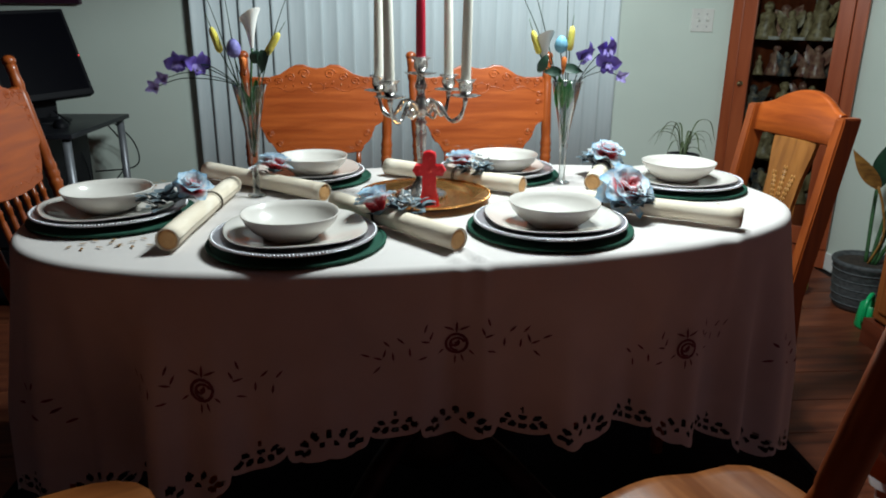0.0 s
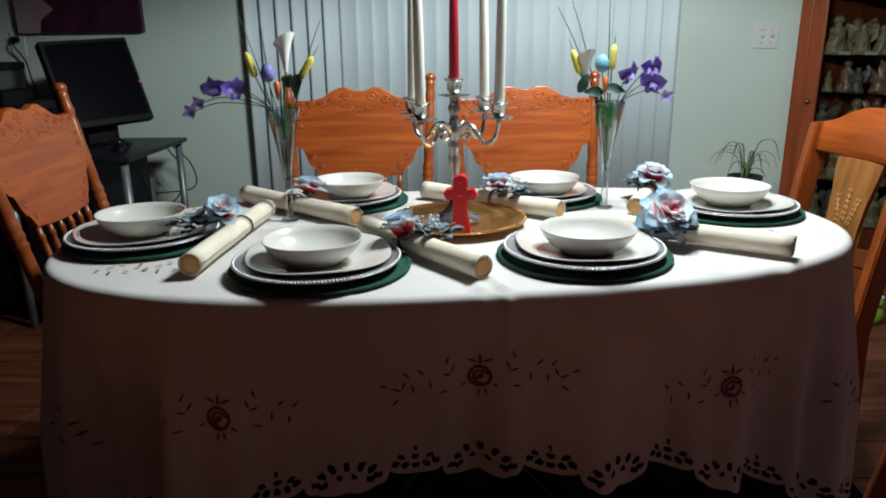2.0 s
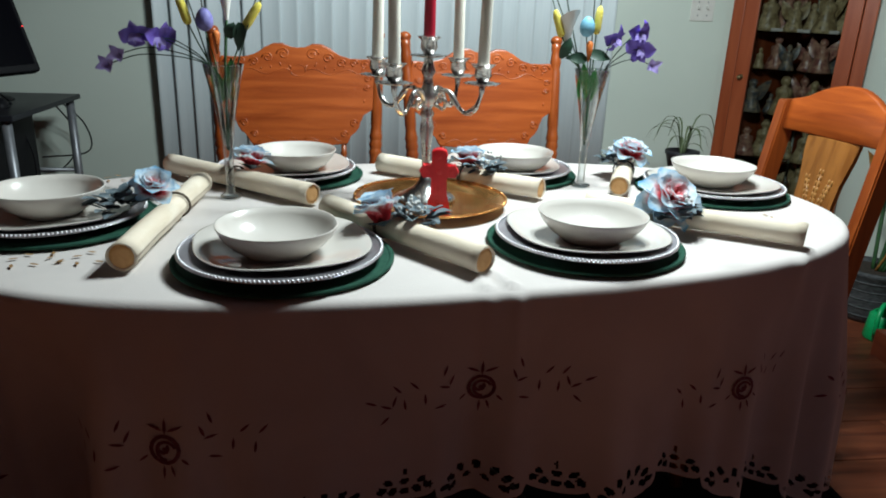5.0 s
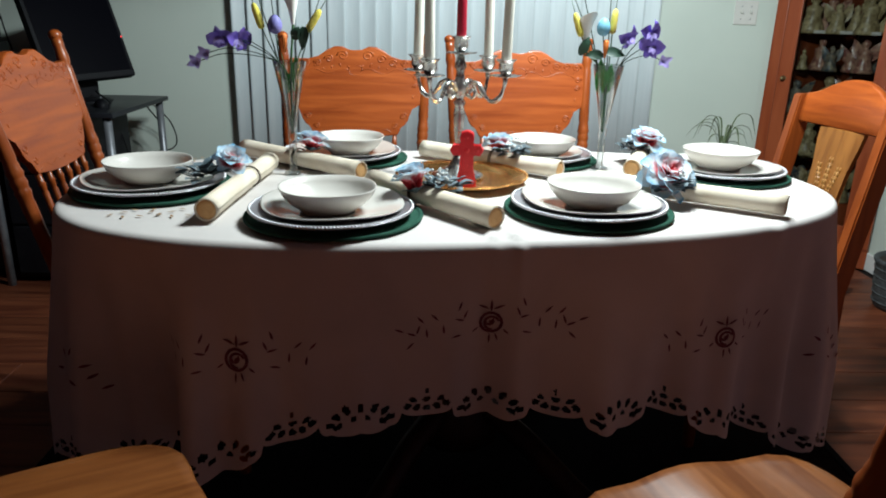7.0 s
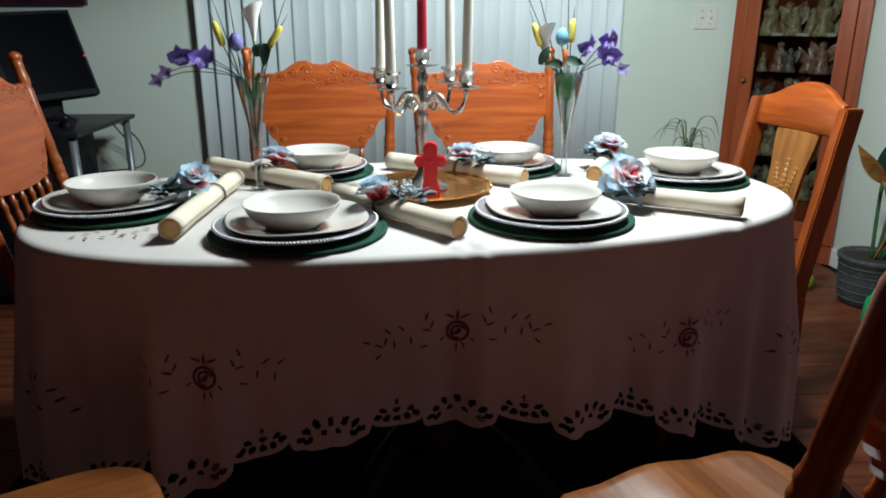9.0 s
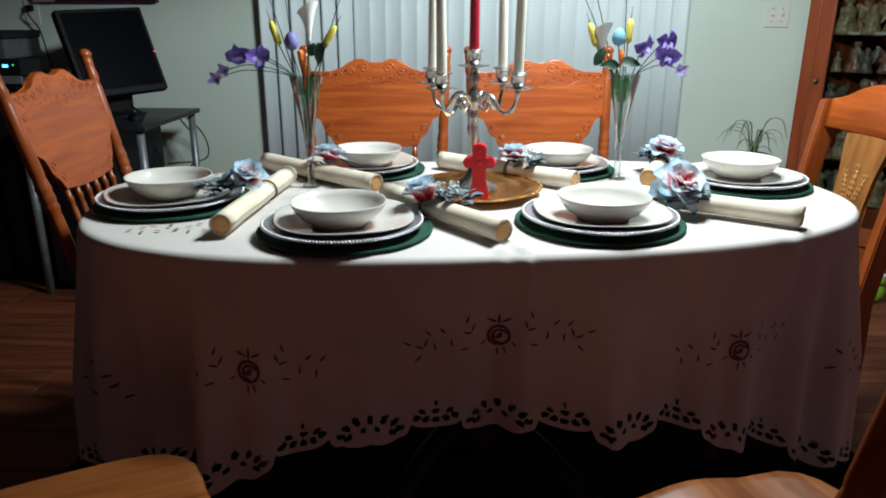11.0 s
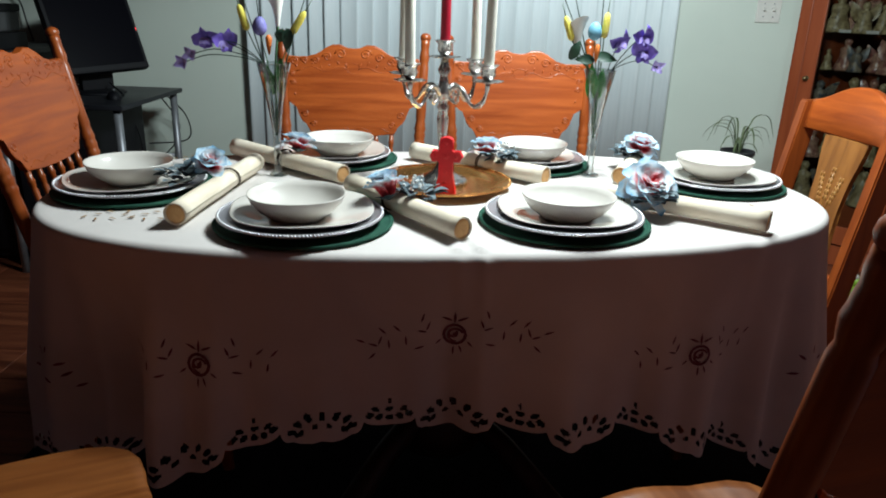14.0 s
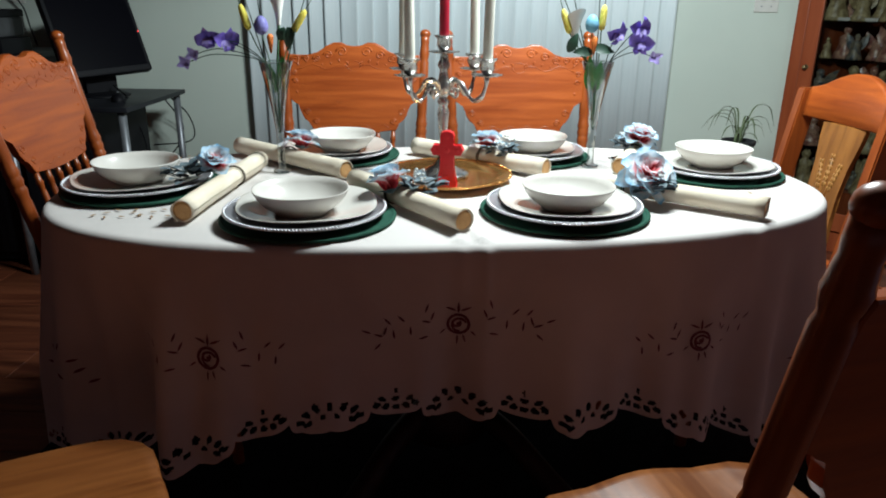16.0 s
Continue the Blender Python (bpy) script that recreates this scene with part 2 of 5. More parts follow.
DESKTOP = mat("black_desk_glass", (0.01, 0.011, 0.014), 0.4, spec=0.3, color2=(0.02, 0.021, 0.026), scale=(8, 8, 8))
METAL = mat("grey_metal", (0.22, 0.23, 0.25), 0.4, 0.6, color2=(0.3, 0.31, 0.33), scale=(20, 20, 20))
BRASS = mat("aged_brass", (0.2, 0.14, 0.07), 0.4, 0.9, color2=(0.32, 0.23, 0.12), scale=(60, 60, 60))
PLASTIC_W = mat("ivory_plastic", (0.68, 0.67, 0.62), 0.35, color2=(0.72, 0.71, 0.66), scale=(20, 20, 20))
PAINT_D = mat("picture_plum", (0.03, 0.006, 0.02), 0.5, color2=(0.075, 0.014, 0.04), scale=(4, 4, 4))
PAINT_L = mat("picture_pale", (0.36, 0.24, 0.24), 0.6, color2=(0.46, 0.32, 0.31), scale=(6, 6, 6))
POT_D = mat("black_pot", (0.015, 0.015, 0.018), 0.5, color2=(0.03, 0.03, 0.034), scale=(30, 30, 30))
WICKER = mat("grey_wicker", (0.035, 0.038, 0.04), 0.7, color2=(0.085, 0.09, 0.092), scale=(40, 40, 90), bump=0.8, bump_scale=90)
SOIL = mat("soil", (0.02, 0.014, 0.01), 0.95, color2=(0.05, 0.035, 0.025), scale=(60, 60, 60), bump=1.0, bump_scale=80)
LEAFSPIDER = mat("spider_leaf", (0.08, 0.12, 0.05), 0.5, color2=(0.16, 0.2, 0.1), scale=(30, 30, 30))
DRYLEAF = mat("dry_leaf", (0.2, 0.08, 0.015), 0.7, color2=(0.42, 0.2, 0.04), scale=(20, 20, 60), bump=0.4, bump_scale=80)
PLASTIC_G = mat("green_plastic", (0.0, 0.32, 0.09), 0.35, color2=(0.0, 0.38, 0.12), scale=(20, 20, 20))
LIME = mat("lime_glaze", (0.2, 0.36, 0.02), 0.3, color2=(0.26, 0.44, 0.04), scale=(20, 20, 20))
FIG_C = mat("figurine_cream", (0.2, 0.14, 0.06), 0.4, color2=(0.5, 0.4, 0.22), scale=(50, 50, 50))
FIG_P = mat("figurine_rose", (0.2, 0.06, 0.05), 0.3, color2=(0.5, 0.3, 0.2), scale=(50, 50, 50))
FIG_B = mat("figurine_blue", (0.03, 0.05, 0.07), 0.4, color2=(0.28, 0.22, 0.14), scale=(50, 50, 50))
NIGHT = mat("night_outside", (0.004, 0.005, 0.007), 0.9)
LED_B, LED_R, LED_G = glow("blue_led", (0.1, 0.5, 1.0), 3.0), glow("red_led", (1.0, 0.05, 0.05), 2.0), glow("green_led", (0.1, 1.0, 0.2), 1.0)
GREYBOX = mat("grey_printer_shell", (0.06, 0.062, 0.066), 0.5, color2=(0.08, 0.082, 0.086), scale=(15, 15, 15), spec=0.3)

# ---- mesh helpers ----


def part(name, bm, material, parent=None, label="", at=None, smooth=None):
    me = bpy.data.meshes.new(name)
    bmesh.ops.recalc_face_normals(bm, faces=bm.faces[:])
    if smooth is not None:
        for f in bm.faces:
            f.smooth = smooth
    bm.to_mesh(me)
    bm.free()
    me.materials.append(material)
    ob = new(name, me)
    if at is not None:
        ob.matrix_basis = at
    if parent:
        ob.parent = parent
    if label:
        ob["label"] = label
    return ob


def thing(name, m, label, category, group="", kind=""):
    ob = new(name)
    ob.empty_display_size = 0.05
    ob.matrix_basis = m
    return tagged(ob, label, category, group, kind)


def box(bm, x0, x1, y0, y1, z0, z1, bevel=0.0, m=None):
    r = bmesh.ops.create_cube(bm, size=1.0)
    vs = r["verts"]
    for v in vs:
        v.co = Vector(((x0 + x1) / 2 + v.co.x * (x1 - x0), (y0 + y1) / 2 + v.co.y * (y1 - y0), (z0 + z1) / 2 + v.co.z * (z1 - z0)))
    if bevel:
        es = list({e for v in vs for e in v.link_edges})
        g = bmesh.ops.bevel(bm, geom=es, offset=bevel, segments=2, affect="EDGES", profile=0.6)
        vs = list({v for f in g["faces"] for v in f.verts} | {v for v in vs if v.is_valid})
    if m is not None:
        bmesh.ops.transform(bm, matrix=m, verts=vs)
    return bm


def lathe(bm, profile, seg=32, m=None, power=2.0):
    """Turns a profile of (radius, height) about z; power above 2 squares the round."""
    rings = []
    for r, z in profile:
        if r < 1e-6:
            rings.append([bm.verts.new((0, 0, z))])
            continue
        ring = []
        for k in range(seg):
            a = 2 * math.pi * k / seg
            c, s = math.cos(a), math.sin(a)
            q = (abs(c) ** power + abs(s) ** power) ** (-1 / power)
            ring.append(bm.verts.new((r * q * c, r * q * s, z)))
        rings.append(ring)
    for p, q in zip(rings, rings[1:]):
        for k in range(seg):
            j = (k + 1) % seg
            if len(p) == 1 and len(q) == 1:
                continue
            f = [p[0], q[k], q[j]] if len(p) == 1 else [p[k], p[j], q[0]] if len(q) == 1 else [p[k], p[j], q[j], q[k]]
            bm.faces.new(f).smooth = True
    if m is not None:
        bmesh.ops.transform(bm, matrix=m, verts=[v for r in rings for v in r])
    return bm


def tube(bm, pts, radius, seg=8, caps=True):
    """A round bar along points; radius a number or one a point."""
    pts = [Vector(p) for p in pts]
    rad = radius if isinstance(radius, (list, tuple)) else [radius] * len(pts)
    rings, up = [], None
    for i, p in enumerate(pts):
        d = (pts[min(i + 1, len(pts) - 1)] - pts[max(i - 1, 0)]).normalized()
        if up is None:
            up = d.orthogonal().normalized()
        up = (up - d * up.dot(d)).normalized()
        side = d.cross(up)
        rings.append([bm.verts.new(p + rad[i] * (math.cos(2 * math.pi * k / seg) * up + math.sin(2 * math.pi * k / seg) * side)) for k in range(seg)])
    for a, b in zip(rings, rings[1:]):
        for k in range(seg):
            j = (k + 1) % seg
            bm.faces.new((a[k], a[j], b[j], b[k])).smooth = True
    if caps:
        bm.faces.new(rings[0][::-1])
        bm.faces.new(rings[-1])
    return bm


def curve(pts, n=8):
    """Catmull-Rom through the points."""
    p = [Vector(q) for q in pts]
    p = [2 * p[0] - p[1]] + p + [2 * p[-1] - p[-2]]
    out = []
    for i in range(1, len(p) - 2):
        for k in range(n):
            t = k / n
            out.append(0.5 * ((2 * p[i]) + (p[i + 1] - p[i - 1]) * t + (2 * p[i - 1] - 5 * p[i] + 4 * p[i + 1] - p[i + 2]) * t * t + (3 * p[i] - p[i - 1] - 3 * p[i + 1] + p[i + 2]) * t ** 3))
    return out + [p[-2]]


def slab(bm, outline, depth, place, bevel=0.003):
    """A flat board from a 2D outline; place(a, b, h) gives the point, h from 0 to depth."""
    a = [bm.verts.new(place(x, y, 0)) for x, y in outline]
    b = [bm.verts.new(place(x, y, depth)) for x, y in outline]
    n = len(outline)
    f1, f2 = bm.faces.new(a[::-1]), bm.faces.new(b)
    for k in range(n):
        bm.faces.new((a[k], a[(k + 1) % n], b[(k + 1) % n], b[k]))
    if bevel:
        es = list(f1.edges) + list(f2.edges)
        bmesh.ops.bevel(bm, geom=es, offset=bevel, segments=2, affect="EDGES", profile=0.6)
    return bm


def turned(bm, base, top, radius, beads=((0.12, 1.25), (0.16, 0.8), (0.84, 0.8), (0.88, 1.25)), seg=12):
    """A turned bar from base to top, with beads given as (place along it, share of the radius)."""
    base, top = Vector(base), Vector(top)
    ts = sorted({0.0, 1.0, 0.5} | {min(1, max(0, t + o)) for t, _ in beads for o in (-0.016, 0.0, 0.016)})
    pts, rad = [], []
    for t in ts:
        k = 1.0
        for b, f in beads:
            if abs(t - b) < 1e-6:
                k = f
        pts.append(base.lerp(top, t))
        rad.append(radius * k * (0.86 + 0.14 * math.sin(math.pi * t)))
    return tube(bm, pts, rad, seg)


def leaf_face(bm, base, tip, width, normal, bend=0.0, seg=5):
    """A thin pointed leaf from base to tip."""
    base, tip, normal = Vector(base), Vector(tip), Vector(normal).normalized()
    d = tip - base
    side = d.cross(normal).normalized()
    rows = []
    for i in range(seg + 1):
        t = i / seg
        w = width * 0.5 * math.sin(math.pi * (0.06 + 0.94 * t) ** 0.8) if i < seg else 0.0003
        c = base + d * t + normal * bend * math.sin(math.pi * t)
        rows.append((bm.verts.new(c - side * w), bm.verts.new(c - normal * w * 0.3), bm.verts.new(c + side * w)))
    for a, b in zip(rows, rows[1:]):
        bm.faces.new((a[0], a[1], b[1], b[0])).smooth = True
        bm.faces.new((a[1], a[2], b[2], b[1])).smooth = True
    return bm


def ball(bm, c, r, sx=1.0, sy=1.0, sz=1.0, u=10, v=7):
    g = bmesh.ops.create_uvsphere(bm, u_segments=u, v_segments=v, radius=r)
    for q in g["verts"]:
        q.co = Vector((c[0] + q.co.x * sx, c[1] + q.co.y * sy, c[2] + q.co.z * sz))
        for f in q.link_faces:
            f.smooth = True
    return bm


B = bmesh.new


def ribbon(bm, rows):
    """A closed thin shell: each row is a pair of matching lists, one face of the sheet and the other."""
    made = [([bm.verts.new(p) for p in a], [bm.verts.new(p) for p in b]) for a, b in rows]
    n = len(made[0][0])
    for (a, b), (c, d) in zip(made, made[1:]):
        for k in range(n - 1):
            bm.faces.new((a[k], a[k + 1], c[k + 1], c[k])).smooth = True
            bm.faces.new((b[k + 1], b[k], d[k], d[k + 1])).smooth = True
        for k, flip in ((0, False), (n - 1, True)):
            f = (a[k], c[k], d[k], b[k])
            bm.faces.new(f[::-1] if flip else f)
    for i, (a, b) in enumerate(made):
        if i in (0, len(made) - 1):
            for k in range(n - 1):
                f = (a[k], b[k], b[k + 1], a[k + 1])
                bm.faces.new(f if i == 0 else f[::-1])
    for e in bm.edges:
        if len(e.link_faces) == 2 and e.calc_face_angle(0) > 0.9:
            e.smooth = False
    return bm

# ---- the room ----
X0, X1, Y0, Y1, H = -4.2, 2.35, -1.9, 3.80, 2.44
DX0, DX1, DZ = -0.78, 1.28, 2.06  # the sliding door's opening in the north wall
floor_bed = tagged(part("floor", box(B(), X0 - 0.1, X1 + 0.1, Y0 - 0.1, Y1 + 0.6, -0.12, -0.012), GAP), "reddish-brown laminate floor of long narrow planks", "floor", kind="structure")
tagged(part("ceiling", box(B(), X0 - 0.1, X1 + 0.1, Y0 - 0.1, Y1 + 0.1, H, H + 0.1), CEIL), "unseen plain flat ceiling, darkened to hold back bounce light", "ceiling", kind="structure")
bm = B()
box(bm, X0 - 0.1, DX0, Y1, Y1 + 0.12, 0, H)
box(bm, DX1, X1 + 0.1, Y1, Y1 + 0.12, 0, H)
box(bm, DX0, DX1, Y1, Y1 + 0.12, DZ, H)
tagged(part("wall_north", bm, WALL), "pale grey-green painted wall with a wide door opening", "wall", kind="structure")
tagged(part("wall_east", box(B(), X1, X1 + 0.1, 1.15, Y1, 0, H), WALL), "pale grey-green painted wall", "wall", kind="structure")
# Unseen stretch of this wall, added in the dim tone to cut bounce.
tagged(part("wall_east_south", box(B(), X1, X1 + 0.1, Y0, 1.15, 0, H), BOUNCE_PAINT), "unseen wall in a dim plum tone that tints bounce light", "wall", kind="structure")
tagged(part("wall_west", box(B(), X0 - 0.1, X0, Y0, Y1, 0, H), BOUNCE_PAINT), "unseen wall in a dim plum tone that tints bounce light", "wall", kind="structure")
tagged(part("wall_south", box(B(), X0 - 0.1, X1 + 0.1, Y0 - 0.1, Y0, 0, H), BOUNCE_PAINT), "unseen wall in a dim plum tone that tints bounce light", "wall", kind="structure")
bm = B()
box(bm, X0, DX0 - 0.02, Y1 - 0.014, Y1, 0, 0.085, 0.004)
box(bm, DX1 + 0.02, X1, Y1 - 0.014, Y1, 0, 0.085, 0.004)
tagged(part("baseboard", bm, TRIM), "white painted baseboard along the wall", "baseboard", kind="structure")
tagged(part("baseboard", box(B(), X1 - 0.014, X1, 1.15, Y1 - 0.02, 0, 0.085, 0.004), TRIM), "white painted baseboard along the wall", "baseboard", kind="structure")

door = thing("door_1", pose(0, Y1 + 0.05, 0), "white-framed sliding glass door with night behind it", "door", kind="structure")
for a, b in ((DX0, 0.27), (0.23, DX1)):
    bm = B()
    off = 0.0 if a < 0 else 0.03
    for x0, x1, z0, z1 in ((a, a + 0.05, 0.02, DZ), (b - 0.05, b, 0.02, DZ), (a + 0.05, b - 0.05, 0.02, 0.1), (a + 0.05, b - 0.05, DZ - 0.06, DZ)):
        box(bm, x0, x1, off, off + 0.03, z0, z1)
    part("door_frame", bm, TRIM, door)
    pane = part("pane", box(B(), a + 0.05, b - 0.05, off + 0.012, off + 0.018, 0.1, DZ - 0.06), PANE, door)
    pane.visible_shadow = False
tagged(part("backdrop", box(B(), DX0 - 0.5, DX1 + 0.5, Y1 + 0.45, Y1 + 0.47, -0.1, 2.6), NIGHT), "dark night beyond the sliding door", "backdrop", kind="structure")

# vertical blind: each vane hangs from the rail and is slightly cupped; those at one end stand more open
blind = thing("vertical_blind", pose(0, Y1 - 0.043, 0), "pale grey-white vertical blind with narrow vanes, partly open", "blind")
part("head_rail", box(B(), DX0 - 0.04, DX1 + 0.04, -0.025, 0.03, 2.12, 2.165, 0.004), TRIM, blind)


def vane_mesh():
    arc = [(t / 8 - 0.5, 0.006 * (1 - 4 * (t / 8 - 0.5) ** 2)) for t in range(9)]
    return ribbon(B(), [([(t * 0.089, y, z) for t, y in arc], [(t * 0.089, y + 0.0012, z) for t, y in arc]) for z in (0.03, 2.115)])


vane0 = None
nv = 27
for i in range(nv):
    x = DX0 + 0.0 + (i + 0.5) * (DX1 - DX0 + 0.02) / nv
    turn = 15 if i < 6 else -6 - 3 * math.sin(i * 1.7)
    m = pose(x, -0.012, 0, 0, 0, turn)
    if vane0 is None:
        vane0 = part("vane", vane_mesh(), SLAT, blind, at=m)
    else:
        o = new("vane", vane0.data)
        o.parent, o.matrix_basis = blind, m

# switch plate with two toggles
sw = thing("light_switch", pose(1.75, Y1, 1.19), "ivory double light switch plate on the wall", "switch")
part("plate", box(B(), -0.058, 0.058, -0.007, 0, -0.057, 0.057, 0.003), PLASTIC_W, sw)
for x in (-0.023, 0.023):
    part("toggle", box(B(), x - 0.005, x + 0.005, -0.02, -0.007, -0.002, 0.014, 0.002), PLASTIC_W, sw)
    for z in (-0.03, 0.03):
        part("screw", lathe(B(), ((0, 0.002), (0.003, 0.0015), (0.0035, 0)), 8, pose(x, -0.007, z, 90)), METAL, sw)

# picture on the wall
pic = thing("wall_picture", pose(-1.61, Y1, 1.55), "frameless dark plum canvas with a pale pink shape", "picture")
part("canvas", box(B(), -0.31, 0.31, -0.035, 0, -0.31, 0.31, 0.004), PAINT_D, pic)
for sh in (((-0.31, -0.31), (-0.2, -0.31), (-0.19, -0.25), (-0.12, -0.2), (-0.2, -0.12), (-0.31, -0.1)), ((0.02, -0.06), (0.12, -0.16), (0.12, 0.3), (-0.02, 0.3), (0.0, 0.1)), ((-0.31, -0.06), (-0.24, -0.1), (-0.16, 0.1), (-0.22, 0.3), (-0.31, 0.3))):
    part("painted_shape", slab(B(), sh, 0.002, lambda a, b, h: (a, -0.0355 - h, b), 0), PAINT_L, pic, "pale pink painted area")

# ---- dining table and its cloth ----
TC, TROT, TOP = Vector((0.262, 1.742, 0)), 8.5, 0.767
TA, TB, TN = 0.885, 0.455, 2.5
TM = pose(TC.x, TC.y, 0, 0, 0, TROT)


def oval(a, b, n=2400):
    out = []
    for k in range(n):
        t = 2 * math.pi * k / n
        c, s = math.cos(t), math.sin(t)
        out.append((a * math.copysign(abs(c) ** (2 / TN), c), b * math.copysign(abs(s) ** (2 / TN), s)))
    return np.array(out)


EDGE = oval(TA - 0.016, TB - 0.016)
seglen = np.linalg.norm(np.roll(EDGE, -1, 0) - EDGE, axis=1)
ALONG = np.concatenate(([0], np.cumsum(seglen)))
ROUND = ALONG[-1]


def rim(s):
    """Edge point and outward normal at the length s round the table."""
    s = s % ROUND
    i = int(np.searchsorted(ALONG, s, "right") - 1) % len(EDGE)
    p, q = EDGE[i], EDGE[(i + 1) % len(EDGE)]
    f = (s - ALONG[i]) / max(seglen[i], 1e-9)
    a, b = EDGE[(i - 12) % len(EDGE)], EDGE[(i + 13) % len(EDGE)]
    t = (b - a) / np.linalg.norm(b - a)
    return p + (q - p) * f, np.array((t[1], -t[0]))


def fold(s):
    k = 2 * math.pi / ROUND
    return 0.42 * math.sin(13 * k * s + 0.6) * (0.55 + 0.45 * math.sin(5 * k * s + 1.3)) + 0.24 * math.sin(29 * k * s + 2.1) * (0.4 + 0.6 * math.sin(7 * k * s)) + 0.34 * math.sin(7 * k * s + 4.0) + 0.06 * math.sin(47 * k * s)


def cloth(s, d, lift=0.0):
    """The point of the cloth's skirt at s round the table and d below its edge."""
    p, n = rim(s)
    r = 0.016
    if d < r * 1.57:
        a = d / r
        out, z = r * math.sin(a), TOP - r * (1 - math.cos(a))
    else:
        out, z = r + 0.05 * (d - r * 1.57), TOP - r - (d - r * 1.57)
    grow = min(1, max(0, (d - 0.02) / 0.34)) ** 1.1
    out += 0.066 * grow * fold(s) * (1 + 0.7 * min(1.0, max(0.0, (-p[0] - 0.3) / 0.25)) + 0.35 * min(1.0, max(0.0, (p[0] - 0.35) / 0.2))) + lift
    if p[1] < 0:
        out += (0.004 * math.exp(-((p[0] - 0.014) / 0.011) ** 2) + 0.0025 * math.exp(-((p[0] + 0.03) / 0.012) ** 2) + 0.006 * math.exp(-((p[0] - 0.56) / 0.02) ** 2)) * min(1, d / 0.02) * math.exp(-d / 0.2)
    return Vector((p[0] + n[0] * out, p[1] + n[1] * out, z))


def at_front(u):
    """The length s at which the near edge has the place u along the table."""
    half = [i for i in range(len(EDGE)) if EDGE[i][1] < 0]
    return ALONG[min(half, key=lambda i: abs(EDGE[i][0] - u))]


HEM0 = at_front(-0.03)
PAIR = ROUND / 18  # one broad and one narrow scallop of the hem
WIDE = 0.6 * PAIR


def skirt(s):
    """The plain length of the skirt at s, longer towards the ends of the table."""
    p, _ = rim(s)
    return float(np.interp(p[0], (-0.87, -0.7, -0.5, -0.3, 0.0, 0.3, 0.5, 0.7, 0.87), (0.53, 0.475, 0.395, 0.33, 0.327, 0.355, 0.43, 0.535, 0.64)))


def scallop(s):
    """Place across the scallop at s, from its middle, and whether it is a broad one."""
    x = (s - HEM0 + WIDE / 2) % PAIR
    return (x - WIDE / 2, True) if x < WIDE else (x - WIDE - (PAIR - WIDE) / 2, False)


def drop(s):
    x, broad = scallop(s)
    if broad:
        return skirt(s) + 0.034 * max(0.0, 1 - (2 * x / WIDE) ** 4) ** 0.5 + 0.006 * abs(math.sin(math.pi * x / 0.052))
    return skirt(s) + 0.016 * max(0.0, 1 - (2 * x / (PAIR - WIDE)) ** 2) ** 0.5


FAN = [(0.056 * math.cos(a), 0.02 - 0.036 * math.sin(a), a, 0.0105, 0.0066) for a in (0.28, 0.68, 1.1, 1.57, 2.04, 2.46, 2.86)]
FAN += [(-0.04, 0.017, 0.5, 0.0095, 0.0065), (0.04, 0.017, 2.64, 0.0095, 0.0065), (-0.013, 0.006, 0.9, 0.0075, 0.005), (0.013, 0.006, 2.24, 0.0075, 0.005)]
GARLAND = [(-0.036, -0.008, 0.3, 0.009, 0.007), (-0.019, -0.002, 0.6, 0.0085, 0.007), (0.0, 0.0, 1.57, 0.007, 0.0085), (0.019, -0.002, 2.54, 0.0085, 0.007), (0.036, -0.008, 2.84, 0.009, 0.007), (-0.026, -0.019, 2.5, 0.009, 0.0055), (0.026, -0.019, 0.64, 0.009, 0.0055), (0.0, -0.018, 0.0, 0.009, 0.006), (0.0, -0.034, 1.57, 0.007, 0.0035)]


def cut(s, d):
    """Whether the cutwork is open at s, at d below the table's edge."""
    x, broad = scallop(s)
    y = d - skirt(s)
    for a, b, t, l, w in FAN if broad else GARLAND:
        u, v = x - a, y - b
        c, q = math.cos(t), -math.sin(t)
        if ((u * c + v * q) / l) ** 2 + ((v * c - u * q) / w) ** 2 < 0.85:
            return True
    return False


